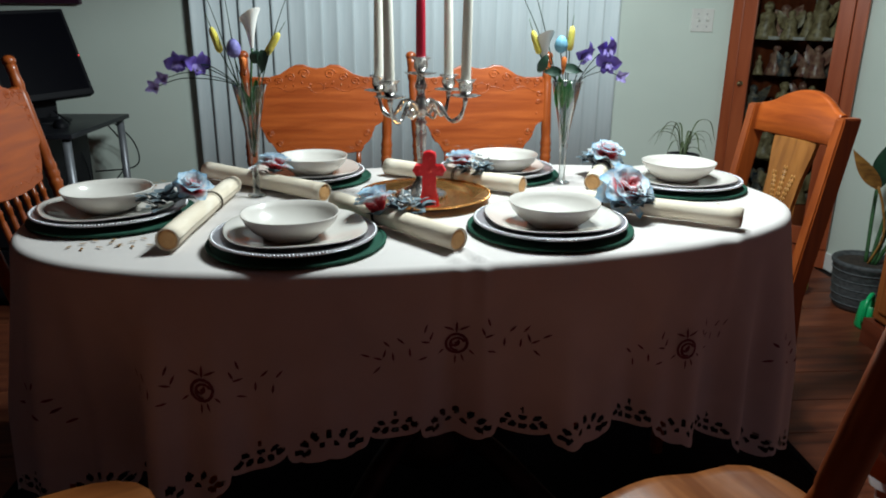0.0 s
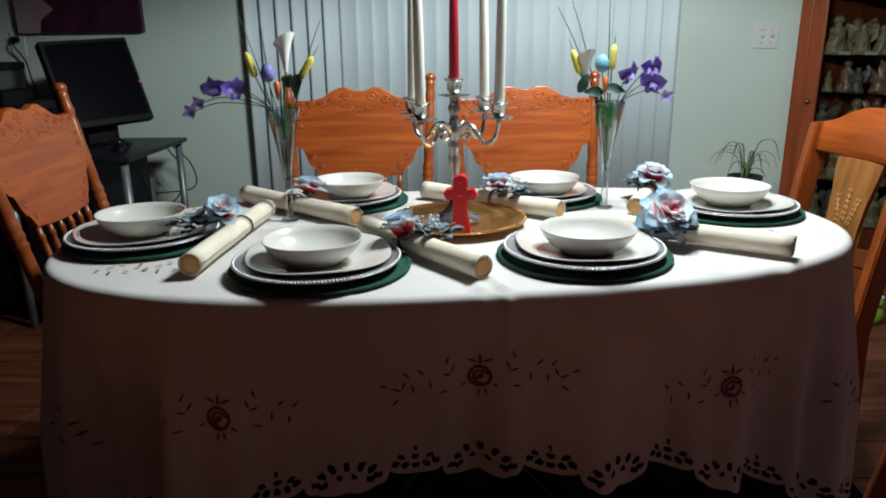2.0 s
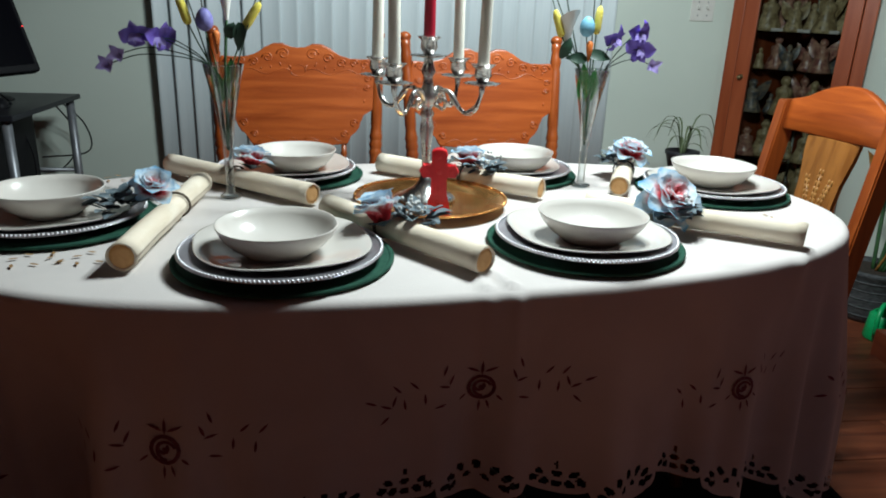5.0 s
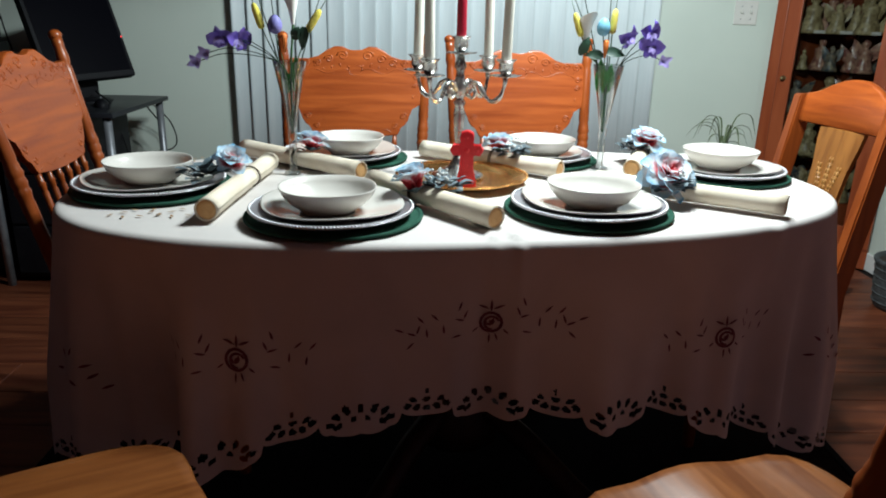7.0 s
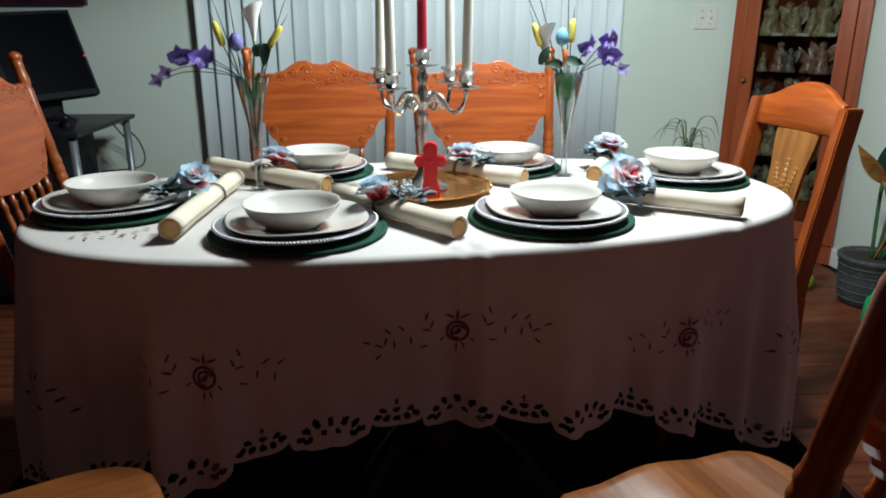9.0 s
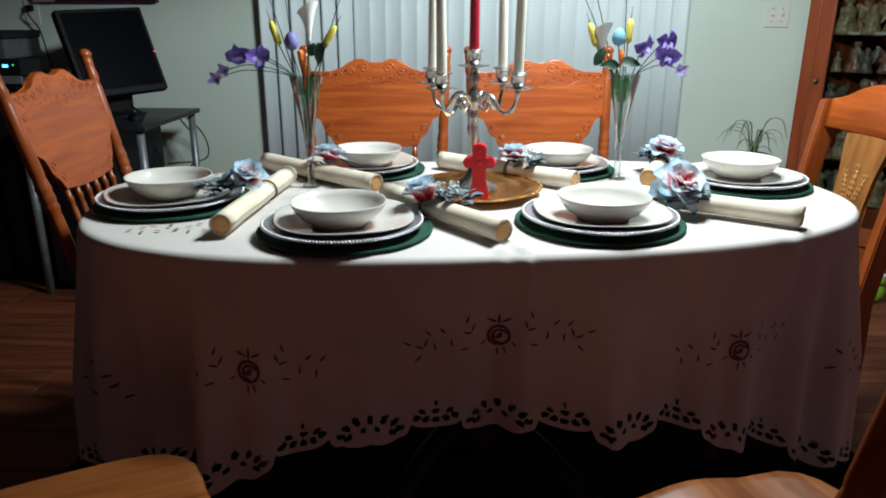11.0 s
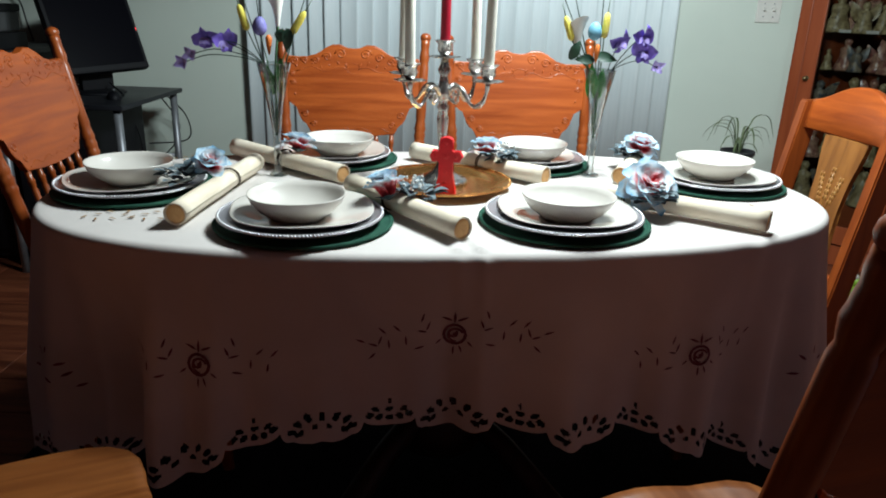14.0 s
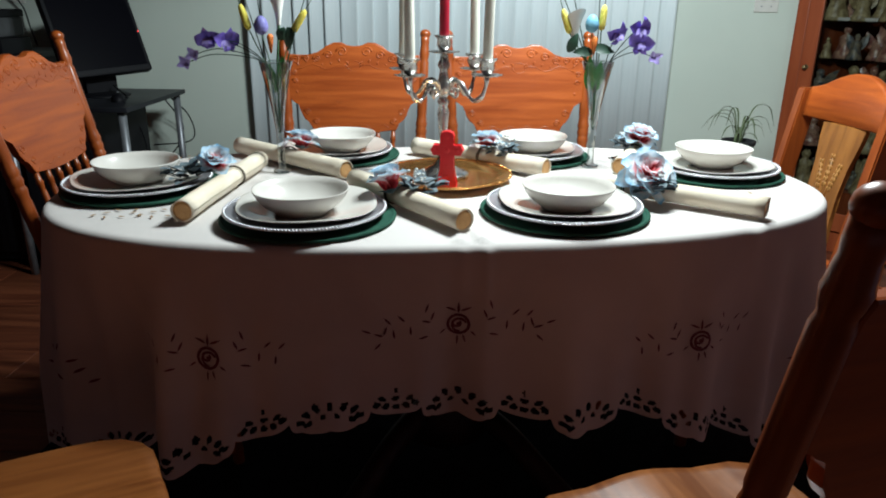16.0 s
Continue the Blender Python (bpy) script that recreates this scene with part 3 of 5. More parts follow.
def cloth_mesh():
    n = 1380
    ss = [ROUND * k / n for k in range(n)]
    deep = [0, 0.006, 0.012, 0.018, 0.0251, 0.04, 0.06, 0.085, 0.11, 0.14, 0.17, 0.2, 0.23, 0.26, 0.29, 0.31]
    hem = [0.084 - 0.0035 * k for k in range(25)]
    vs, faces = [], []
    for s in ss:
        D = drop(s)
        ds = [d * (D - 0.09) / 0.31 if d > 0.0251 else d for d in deep] + [D - h for h in hem]
        vs.extend(tuple(cloth(s, d)) for d in ds)
    m = len(deep) + len(hem)
    for k in range(n):
        j = (k + 1) % n
        D = drop(ss[k])
        for r in range(m - 1):
            if r >= len(deep):
                if cut(ss[k] + ROUND / n / 2, D - hem[r - len(deep)] + 0.002):
                    continue
            faces.append((k * m + r, j * m + r, j * m + r + 1, k * m + r + 1))
    rings = (0.985, 0.96, 0.92, 0.87, 0.82, 0.76, 0.69, 0.62, 0.54, 0.45, 0.35, 0.24, 0.12)
    last = [k * m for k in range(0, n, 3)]
    full = [k * m for k in range(n)]
    for q in rings:
        row = []
        for k in range(0, n, 3):
            p, _ = rim(ss[k])
            x, y = p * q
            z = TOP + 0.0015 * noise.noise((x * 5, y * 5, 0.3)) * (1 if q < 0.97 else 0)
            front = min(1, max(0, (-y - 0.24) / 0.1))
            z += front * (0.009 * math.exp(-((x + 0.003 + 0.22 * (y + 0.37)) / 0.012) ** 2) + 0.006 * math.exp(-((x + 0.028 - 0.05 * (y + 0.37)) / 0.012) ** 2) + 0.004 * math.exp(-((x - 0.33 + 0.2 * y) / 0.03) ** 2) + 0.004 * math.exp(-((x + 0.2 - 0.2 * y) / 0.03) ** 2))
            row.append(len(vs))
            vs.append((x, y, z))
        c = len(row)
        for i in range(c):
            j = (i + 1) % c
            if q == rings[0]:
                faces.append(tuple(full[(3 * i + t) % n] for t in (3, 2, 1, 0)) + (row[i], row[j]))
            else:
                faces.append((last[j], last[i], row[i], row[j]))
        last = row
    vs.append((0, 0, TOP))
    for i in range(len(last)):
        faces.append((last[(i + 1) % len(last)], last[i], len(vs) - 1))
    me = bpy.data.meshes.new("fabric")
    me.from_pydata(vs, [], faces)
    me.polygons.foreach_set("use_smooth", [True] * len(faces))
    me.materials.append(LINEN)
    return me


tcloth = thing("tablecloth", TM, "cream linen tablecloth with plum embroidery and a scalloped cutwork hem", "tablecloth")
fabric = new("fabric", cloth_mesh())
fabric.parent = tcloth


def stitched(name, shapes, s0, d0, material, label=""):
    bm = B()
    for sh in shapes:
        vs = [bm.verts.new(cloth(s0 + a, d0 - b, 0.0018)) for a, b in sh]
        bm.faces.new(vs)
    return part(name, bm, material, tcloth, label)


def almond(x, y, ang, l, w):
    c, s = math.cos(ang), math.sin(ang)
    return [(x + c * t * l - s * o * w, y + s * t * l + c * o * w) for t, o in ((0, 0), (0.3, 0.42), (0.65, 0.38), (1, 0), (0.65, -0.38), (0.3, -0.42))]


def ringlet(x, y, r, w, n=14, a0=0.0, a1=6.283):
    out = []
    for k in range(n):
        a, b = a0 + (a1 - a0) * k / n, a0 + (a1 - a0) * (k + 1) / n
        out.append([(x + (r + o) * math.cos(t), y + (r + o) * math.sin(t)) for t, o in ((a, w), (b, w), (b, -w), (a, -w))])
    return out


for u, d, wide in ((-0.035, 0.163, 1.0), (-0.483, 0.216, 0.62), (0.446, 0.228, 0.62)):
    s0 = at_front(u)
    rose = ringlet(0, 0, 0.0195, 0.0028) + ringlet(0.002, -0.002, 0.0135, 0.0024, 9, 0.4, 4.8) + ringlet(-0.003, 0.002, 0.0075, 0.0026, 7, 2.0, 7.0) + ringlet(0, 0.0, 0.002, 0.002, 6)
    stitched("embroidered_rose", rose, s0, d, THREAD)
    # a three-leaf crown over the rose, short rays below it, and sprigs of paired leaves to both sides
    leaves = [almond(0.0, 0.021, 1.57, 0.026, 0.0058), almond(0.003, 0.027, 0.4, 0.024, 0.0055), almond(-0.003, 0.027, 2.74, 0.024, 0.0055)]
    leaves += [almond(r * math.cos(a), r * math.sin(a), b, l, 0.0045) for r, a, b, l in ((0.025, -0.5, -0.75, 0.015), (0.023, -1.2, -1.25, 0.018), (0.023, -1.62, -1.6, 0.022), (0.025, -2.75, -2.5, 0.015))]
    for q in (1, -1):
        for x, y, a in ((0.05, 0.013, 0.25), (0.052, 0.016, 1.95), (0.062, 0.034, 1.9), (0.055, -0.014, -0.2), (0.088, -0.008, 1.5), (0.098, 0.02, 0.75), (0.118, -0.012, 1.45), (0.124, 0.018, 0.8), (0.138, -0.004, 0.35), (0.138, -0.002, 1.9), (0.142, -0.016, -0.75), (0.16, 0.006, 0.35)):
            if x < 0.175 * wide + 0.02:
                y -= 0.0 if q > 0 else 0.09 * x
                leaves.append(almond(q * x, y, a if q > 0 else math.pi - a, 0.02, 0.0048))
    stitched("embroidered_leaves", leaves, s0, d, THREAD)
for u, d in ((-0.80, 0.30), (0.74, 0.31)):
    s0 = at_front(u)
    stitched("embroidered_leaves", [almond(x, y, a, 0.02, 0.007) for x, y, a in ((0, 0.02, 1.2), (0.02, 0.0, 0.3), (0.03, -0.025, 0.6), (-0.02, 0.01, 2.4), (0.0, -0.03, -0.5), (0.045, -0.05, 0.4), (-0.03, -0.02, 3.3))], s0, d, THREAD)
# cutwork sprigs on the top of the cloth, near the ends
for x, y in ((-0.69, -0.205), (-0.6, -0.207), (-0.64, 0.33), (0.72, -0.03), (0.655, -0.17)):
    for k in range(8):
        a, r = k * 0.8, 0.014 + 0.018 * ((k * 37) % 10) / 10
        sh = almond(x + 1.5 * r * math.cos(a), y + r * math.sin(a), a + 1.0, 0.018, 0.0065)
        bm = B()
        bm.faces.new([bm.verts.new((p, q, TOP + 0.003)) for p, q in sh])
        part("stitched_leaf", bm, THREAD_B, tcloth, "small brown cutwork leaf")

table = thing("dining_table", TM, "oval wooden dining table, pedestal darkened for shade under the cloth", "table")
part("tabletop", slab(B(), [tuple(p * 0.985) for p in EDGE[::30]], 0.03, lambda a, b, h: (a, b, TOP - 0.034 + h), 0.004), OAK, table)
part("apron", slab(B(), [tuple(p * 0.8) for p in EDGE[::60]], 0.07, lambda a, b, h: (a, b, TOP - 0.105 + h), 0), OAK, table)
part("pedestal", lathe(B(), ((0.0, 0.1), (0.11, 0.1), (0.12, 0.16), (0.08, 0.22), (0.07, 0.34), (0.1, 0.46), (0.09, 0.56), (0.16, 0.64), (0.16, 0.665)), 24), SHADED_WOOD, table)
for k in range(4):
    a = math.pi / 4 + k * math.pi / 2
    c, s = math.cos(a), math.sin(a)
    part("foot", tube(B(), curve([(0.07 * c, 0.07 * s, 0.2), (0.2 * c, 0.2 * s, 0.15), (0.36 * c, 0.36 * s, 0.05), (0.44 * c, 0.44 * s, 0.032)]), 0.03, 10), SHADED_WOOD, table)

# dark flat-woven rug that the table stands on; near-black also for the shade there
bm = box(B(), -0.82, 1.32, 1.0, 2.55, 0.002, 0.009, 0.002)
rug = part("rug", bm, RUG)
tagged(rug, "thin woven rug under the table, near-black to deepen the shade", "rug")
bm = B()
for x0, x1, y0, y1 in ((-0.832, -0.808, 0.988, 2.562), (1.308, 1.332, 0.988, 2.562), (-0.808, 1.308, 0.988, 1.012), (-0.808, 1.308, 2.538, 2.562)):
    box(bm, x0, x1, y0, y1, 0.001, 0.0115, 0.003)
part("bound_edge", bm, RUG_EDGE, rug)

# ---- place settings ----


def beads(bm, r, z, n, size):
    for k in range(n):
        a = 2 * math.pi * k / n
        g = bmesh.ops.create_icosphere(bm, subdivisions=1, radius=size)
        for v in g["verts"]:
            v.co += Vector((r * math.cos(a), r * math.sin(a), z))
            for f in v.link_faces:
                f.smooth = True
    return bm


def charger(name, material, rim, label, m):
    t = thing(name, m, label, "charger plate", "charger plates")
    part("dish", lathe(B(), ((0, 0.004), (0.109, 0.004), (0.116, 0.006), (0.126, 0.013), (0.15, 0.0165), (0.157, 0.018), (0.159, 0.0165), (0.15, 0.013), (0.124, 0.008), (0.114, 0.0), (0, 0.0)), 72), material, t)
    part("beaded_rim", beads(B(), 0.1555, 0.0185, 150, 0.0031), rim, t)
    return t


def placemat(m):
    bm = lathe(B(), ((0, 0.0045), (0.162, 0.0045), (0.17, 0.004), (0.172, 0.002), (0.17, 0.0), (0, 0.0)), 64)
    for v in bm.verts:
        v.co.z = max(0.0, v.co.z + 0.001 * noise.noise(v.co * 30))
    t = part("placemat", bm, GREENMAT, at=m)
    part("edge_binding", lathe(B(), ((0.165, 0.0045), (0.167, 0.0062), (0.171, 0.0062), (0.1735, 0.004), (0.1732, 0.001), (0.171, 0.0002)), 64), GREENMAT, t)
    return tagged(t, "round dark green fabric placemat lying on the tablecloth", "placemat", "placemats")


def dinner_plate(m):
    t = part("dinner_plate", lathe(B(), ((0, 0.006), (0.075, 0.006), (0.09, 0.009), (0.115, 0.0155), (0.134, 0.02), (0.1365, 0.02), (0.135, 0.018), (0.11, 0.009), (0.085, 0.002), (0.08, 0.0), (0.076, 0.002), (0, 0.002)), 80, power=2.6), CERAMIC, at=m)
    return tagged(t, "white china dinner plate with a rounded square rim", "plate", "dinner plates")


def bowl(m):
    t = part("bowl", lathe(B(), ((0, 0.007), (0.03, 0.007), (0.055, 0.012), (0.074, 0.024), (0.085, 0.038), (0.0905, 0.0485), (0.0925, 0.049), (0.0925, 0.047), (0.086, 0.033), (0.073, 0.018), (0.055, 0.006), (0.05, 0.0), (0.046, 0.002), (0, 0.003)), 72, power=2.15), CERAMIC, at=m)
    return tagged(t, "white glazed china soup bowl on a dinner plate", "bowl", "bowls")


SETTINGS = ((-0.011, 1.428, 12, -0.002, -0.026), (0.503, 1.503, 4, 0.003, -0.029), (-0.432, 1.632, 30, 0.006, -0.004), (0.93, 1.892, 20, 0.004, 0.004), (-0.058, 2.015, 10, 0.02, -0.022), (0.468, 2.048, 0, 0.024, -0.042))
for i, (x, y, a, bx, by) in enumerate(SETTINGS):
    ox, oy = 0.006 * math.sin(i * 2.1), 0.006 * math.cos(i * 1.3)
    placemat(pose(x + 0.003, y + 0.012, TOP + 0.0045, 0, 0, a))
    charger("charger_plate", SILVER_P, SILVER_RIM, "silver charger plate with a beaded rim on a green placemat", pose(x, y, TOP + 0.0095, 0, 0, a))
    dinner_plate(pose(x + ox, y + 0.01 + oy, TOP + 0.0136, 0, 0, a))
    bowl(pose(x + ox + bx - 0.004, y + by + 0.012 + oy, TOP + 0.0198, 0, 0, a))

charger("serving_tray", GOLD, GOLD, "gold charger plate with a beaded rim holding the candelabra", pose(0.255, 1.768, TOP + 0.003))

# ---- rolled napkins tied with artificial flowers ----
SPIN = {"n": 0}


def petal_bm(length, width, cup, lean, turn, z):
    """One petal rising from the middle, leaning out by lean degrees, cupped."""
    bm = B()
    rows = []
    for i in range(6):
        t = i / 5
        w = width * (0.25 + 0.75 * math.sin(math.pi * min(1, 0.1 + 0.68 * t)))
        row = []
        for j in range(5):
            u = j / 4 - 0.5
            edge = 1 - 0.16 * abs(u) * 2 * (t > 0.7)
            curl = 0.18 * length * max(0, t - 0.6) ** 1.4
            p = Vector((u * w, length * t * edge, cup * (4 * u * u) * t + 0.12 * length * math.sin(math.pi * t) - curl + (0.001 + 0.003 * t) * noise.noise((u * 4 + turn, t * 4, z * 90))))
            row.append(bm.verts.new(p))
        rows.append(row)
    for a, b in zip(rows, rows[1:]):
        for j in range(4):
            bm.faces.new((a[j], a[j + 1], b[j + 1], b[j])).smooth = True
    bmesh.ops.transform(bm, matrix=pose(0, 0, z, lean, 0, turn), verts=bm.verts)
    return bm


def flower(parent, at, size=1.0, shut=0):
    """A cloth rose of five rings of petals; shut lifts the outer rings, as on a half-open bloom."""
    f = new("flower")
    f.empty_display_size = 0.02
    f.parent, f.matrix_basis = parent, at @ Matrix.Diagonal((size, size, size, 1))
    for k, (n, l, w, lean, z) in enumerate(((4, 0.022, 0.026, 72, 0.007), (5, 0.036, 0.04, 58, 0.004), (5, 0.048, 0.05, 40, 0.001), (6, 0.057, 0.052, 20, -0.003), (6, 0.056, 0.046, -6, -0.007))):
        bm = B()
        for i in range(n):
            q = petal_bm(l, w, 0.012, min(84, lean + shut * (0.4 + 0.2 * k)) + 6 * math.sin(i * 2.3 + k), 360 * i / n + 33 * k + 7 * math.sin(i), z)
            tmp = bpy.data.meshes.new("t")
            q.to_mesh(tmp)
            q.free()
            bm.from_mesh(tmp)
            bpy.data.meshes.remove(tmp)
        part("petals", bm, PETAL, f)
    if shut:
        bm = B()
        for i in range(7):
            a = i * 0.9
            leaf_face(bm, (0, 0, -0.012), (0.03 * math.cos(a), 0.03 * math.sin(a), -0.002), 0.017, (-0.4 * math.cos(a), -0.4 * math.sin(a), 1), 0.003, 4)
        part("sepals", bm, DUSTY, f)


def foliage(parent, at, breath, n=34, spread=0.055):
    rnd = random.Random(5 + SPIN["n"])
    bm = B()
    for k in range(n):
        a, r = rnd.uniform(0, 6.28), rnd.uniform(0.2, 1) * spread
        b = Vector((0.6 * r * math.cos(a), 0.6 * r * math.sin(a), rnd.uniform(-0.005, 0.02)))
        tip = b + Vector((0.03 * math.cos(a), 0.03 * math.sin(a), rnd.uniform(-0.006, 0.018)))
        leaf_face(bm, b, tip, 0.024, (0.2 * math.cos(a), 0.2 * math.sin(a), 1), 0.004, 4)
    part("foliage", bm, DUSTY, parent, at=at)
    if breath:
        bm = B()
        for k in range(26):
            p = (rnd.gauss(0, spread * 0.34), rnd.gauss(0, spread * 0.3), rnd.uniform(0.005, 0.04))
            ball(bm, p, rnd.uniform(0.0025, 0.0042), u=6, v=4)
        part("tiny_blossoms", bm, BREATH, parent, "tiny grey-white filler blossoms", at=at)


def napkin_roll(a, b, flower_at, flower_turn, foliage_off, breath=True, size=1.0, radius=0.0228, shift=(0, 0, 0), shut=0):
    SPIN["n"] += 1
    a, b = Vector(a), Vector(b)
    d = b - a
    ang = math.degrees(math.atan2(d.y, d.x))
    L = d.length
    t = thing("rolled_napkin", pose(a.x, a.y, TOP + 0.004, 0, 0, ang), "cream cloth napkin roll tied with a blue and red fabric flower", "napkin", "rolled napkins")
    # a spiral sheet with thickness
    n, rows = 72, []
    for i in range(17):
        x, a, b = L * i / 16, [], []
        squash = 1 - 0.07 * math.sin(math.pi * i / 16)
        sway = 0.0022 * noise.noise((x * 7, SPIN["n"] * 3.1, 0.5))
        for k in range(n + 1):
            w = k / n * 2 * math.pi * 2.15 + 2.2
            r = radius * (0.87 + 0.13 * k / n) * (1 + 0.045 * noise.noise((x * 14, w * 0.7, SPIN["n"] * 1.7)) * (k / n) ** 2)
            if 0 < i < 16:
                r *= 1 - 0.07 * math.exp(-((i / 16 - flower_at) / 0.035) ** 2)
            q = x + 0.0015 * math.sin(w * 1.3) + 0.003 * k / n * math.sin(SPIN["n"] + w * 0.3)
            a.append((q, r * math.cos(w) + sway, radius + r * squash * math.sin(w)))
            b.append((q, (r - 0.0011) * math.cos(w) + sway, radius + (r - 0.0011) * squash * math.sin(w)))
        rows.append((a, b))
    part("cloth_roll", ribbon(B(), rows), NAPKIN, t)
    part("roll_core", lathe(B(), ((0, 0.003), (radius * 0.5, 0.0015), (radius * 0.82, 0.002), (radius * 0.83, L - 0.002), (radius * 0.5, L - 0.0015), (0, L - 0.003)), 24, pose(0, 0, radius, 0, 90, 0)), CORE, t, "golden-brown core of the roll")
    fx = L * flower_at
    bm = B()
    for o in (0.0, 0.005):
        tube(bm, [(fx + o, (radius + 0.0022) * math.cos(k * 0.4189), radius + 0.0022 + (radius + 0.0002) * math.sin(k * 0.4189)) for k in range(16)], 0.0016, 6)
    part("twine", bm, TWINE, t)
    near = pose(0, 0, 0, 0, 0, -ang) @ Vector(shift)
    fm = pose(fx + near.x, near.y, radius * 2 + 0.012 + near.z) @ flower_turn
    flower(t, fm, size, shut)
    if foliage_off:
        foliage(t, pose(fx + foliage_off[0], foliage_off[1], radius * 1.2 + 0.008), breath)
    return t


napkin_roll((-0.238, 1.38), (-0.216, 1.842), 0.60, pose(-0.03, 0.05, 0.004, 14, -26, 0), (-0.055, 0.08), False, 0.86, shift=(0.022, 0.0, -0.004), shut=24)
napkin_roll((0.3, 1.36), (0.05, 1.667), 0.58, pose(0.03, 0.03, 0.0, 8, 18, 40), (-0.04, -0.035), True, 1.05, shift=(0.034, -0.03, -0.014), shut=38)
napkin_roll((0.908, 1.49), (0.565, 1.70), 0.72, pose(-0.01, 0.03, 0.012, -32, -28, 10), (-0.062, 0.03), True, 1.18, shift=(0.036, -0.012, -0.014))
napkin_roll((0.018, 1.75), (-0.32, 2.02), 0.5, pose(-0.02, -0.03, 0.006, 16, 4, 0), None, False, 0.95, shift=(-0.005, 0.0, -0.012), shut=20)
napkin_roll((0.5, 1.81), (0.162, 2.063), 0.45, pose(0.0, -0.015, 0.006, 10, 8, 0), (-0.045, -0.01), True, 0.95, shift=(0, 0, -0.012), shut=16)
napkin_roll((0.684, 1.84), (0.82, 2.16), 0.5, pose(0.0, 0.0, 0.01, 4, -14, 60), (0.03, 0.02), True, 1.0, shift=(0.012, 0, -0.006), shut=6)

# ---- candelabra ----
CB = Vector((0.246, 1.795, TOP + 0.0075))
cand = thing("candelabra", pose(CB.x, CB.y, CB.z, 0, 0, 0), "tarnished silver five-light candelabra with scrolled arms on a gold tray", "candelabra")
part("base", lathe(B(), ((0, 0), (0.062, 0.0), (0.064, 0.004), (0.058, 0.009), (0.05, 0.01), (0.042, 0.016), (0.024, 0.026), (0.014, 0.04), (0.009, 0.055), (0.0, 0.056)), 40), SILVER, cand)
part("stem", lathe(B(), ((0, 0.05), (0.0085, 0.05), (0.012, 0.058), (0.008, 0.066), (0.009, 0.09), (0.014, 0.15), (0.011, 0.17), (0.015, 0.178), (0.009, 0.188), (0.017, 0.2), (0.02, 0.215), (0.012, 0.23), (0.009, 0.25), (0.015, 0.262), (0.01, 0.275), (0.009, 0.285), (0.0, 0.286)), 24), SILVER, cand)


def cup(bm, c, k=1.0):
    m = pose(*c)
    lathe(bm, ((0, 0), (0.008 * k, 0), (0.012 * k, 0.006), (0.017 * k, 0.014), (0.0155 * k, 0.028), (0.022 * k, 0.034), (0.024 * k, 0.036), (0.02 * k, 0.0365), (0.012 * k, 0.033), (0.0115 * k, 0.02), (0, 0.02)), 20, m)
    return bm


def drip_pan(bm, c, r=0.03):
    g0 = len(bm.verts)
    lathe(bm, ((0.006, 0.0), (0.02, 0.003), (r, 0.004), (r + 0.004, 0.007), (r, 0.0065), (0.02, 0.0055), (0.006, 0.003)), 32, pose(*c))
    bm.verts.ensure_lookup_table()
    for v in bm.verts[g0:]:
        a = math.atan2(v.co.y - c[1], v.co.x - c[0])
        k = 1 + 0.13 * math.cos(8 * a) * min(1, math.hypot(v.co.x - c[0], v.co.y - c[1]) / 0.03)
        v.co.x, v.co.y = c[0] + (v.co.x - c[0]) * k, c[1] + (v.co.y - c[1]) * k
    return bm


part("candle_cup", cup(B(), (0, 0, 0.292)), SILVER, cand)
part("drip_pan", drip_pan(B(), (0, 0, 0.286)), SILVER, cand)
ARMS = [math.radians(a) for a in (-32, 52, 148, 232)]
for a in ARMS:
    c, s = math.cos(a), math.sin(a)
    path = [(r * c, r * s, z) for r, z in ((0.012, 0.205), (0.03, 0.226), (0.048, 0.224), (0.062, 0.205), (0.082, 0.187), (0.104, 0.197), (0.115, 0.224), (0.117, 0.243))]
    arm = part("arm", tube(B(), curve(path, 6), [0.0052 + 0.0012 * math.sin(k * 0.5) for k in range(6 * 7 + 1)], 10), SILVER, cand)
    part("scroll_leaf", tube(B(), curve([(r * c, r * s, z) for r, z in ((0.014, 0.2), (0.034, 0.19), (0.04, 0.204), (0.032, 0.21), (0.028, 0.203))], 6), 0.0035, 8), SILVER, arm)
    part("drip_pan", drip_pan(B(), (0.117 * c, 0.117 * s, 0.241), 0.029), SILVER, arm)
    part("candle_cup", cup(B(), (0.117 * c, 0.117 * s, 0.246)), SILVER, arm)


def taper(x, y, z, length, material, label, lean=(0, 0)):
    t = thing("taper_candle", pose(x, y, z, lean[0], lean[1], 0), label, "candle", "taper candles")
    part("wax", lathe(B(), ((0, 0), (0.0112, 0), (0.0116, 0.02), (0.011, length * 0.5), (0.0092, length * 0.9), (0.006, length * 0.975), (0.002, length), (0, length)), 20), material, t)
    part("wick", tube(B(), [(0, 0, length - 0.002), (0.0006, 0, length + 0.006), (0.0012, 0.0004, length + 0.012)], 0.0009, 6), WICK, t)


taper(CB.x, CB.y, CB.z + 0.312, 0.215, RED_CANDLE, "deep red taper candle standing in the candelabra's centre cup")
for k, a in enumerate(ARMS):
    taper(CB.x + 0.117 * math.cos(a), CB.y + 0.117 * math.sin(a), CB.z + 0.266, 0.296, WAX, "ivory white taper candle standing in a candelabra arm", (0.6 * math.sin(k * 2), 0.8 * math.cos(k * 3)))

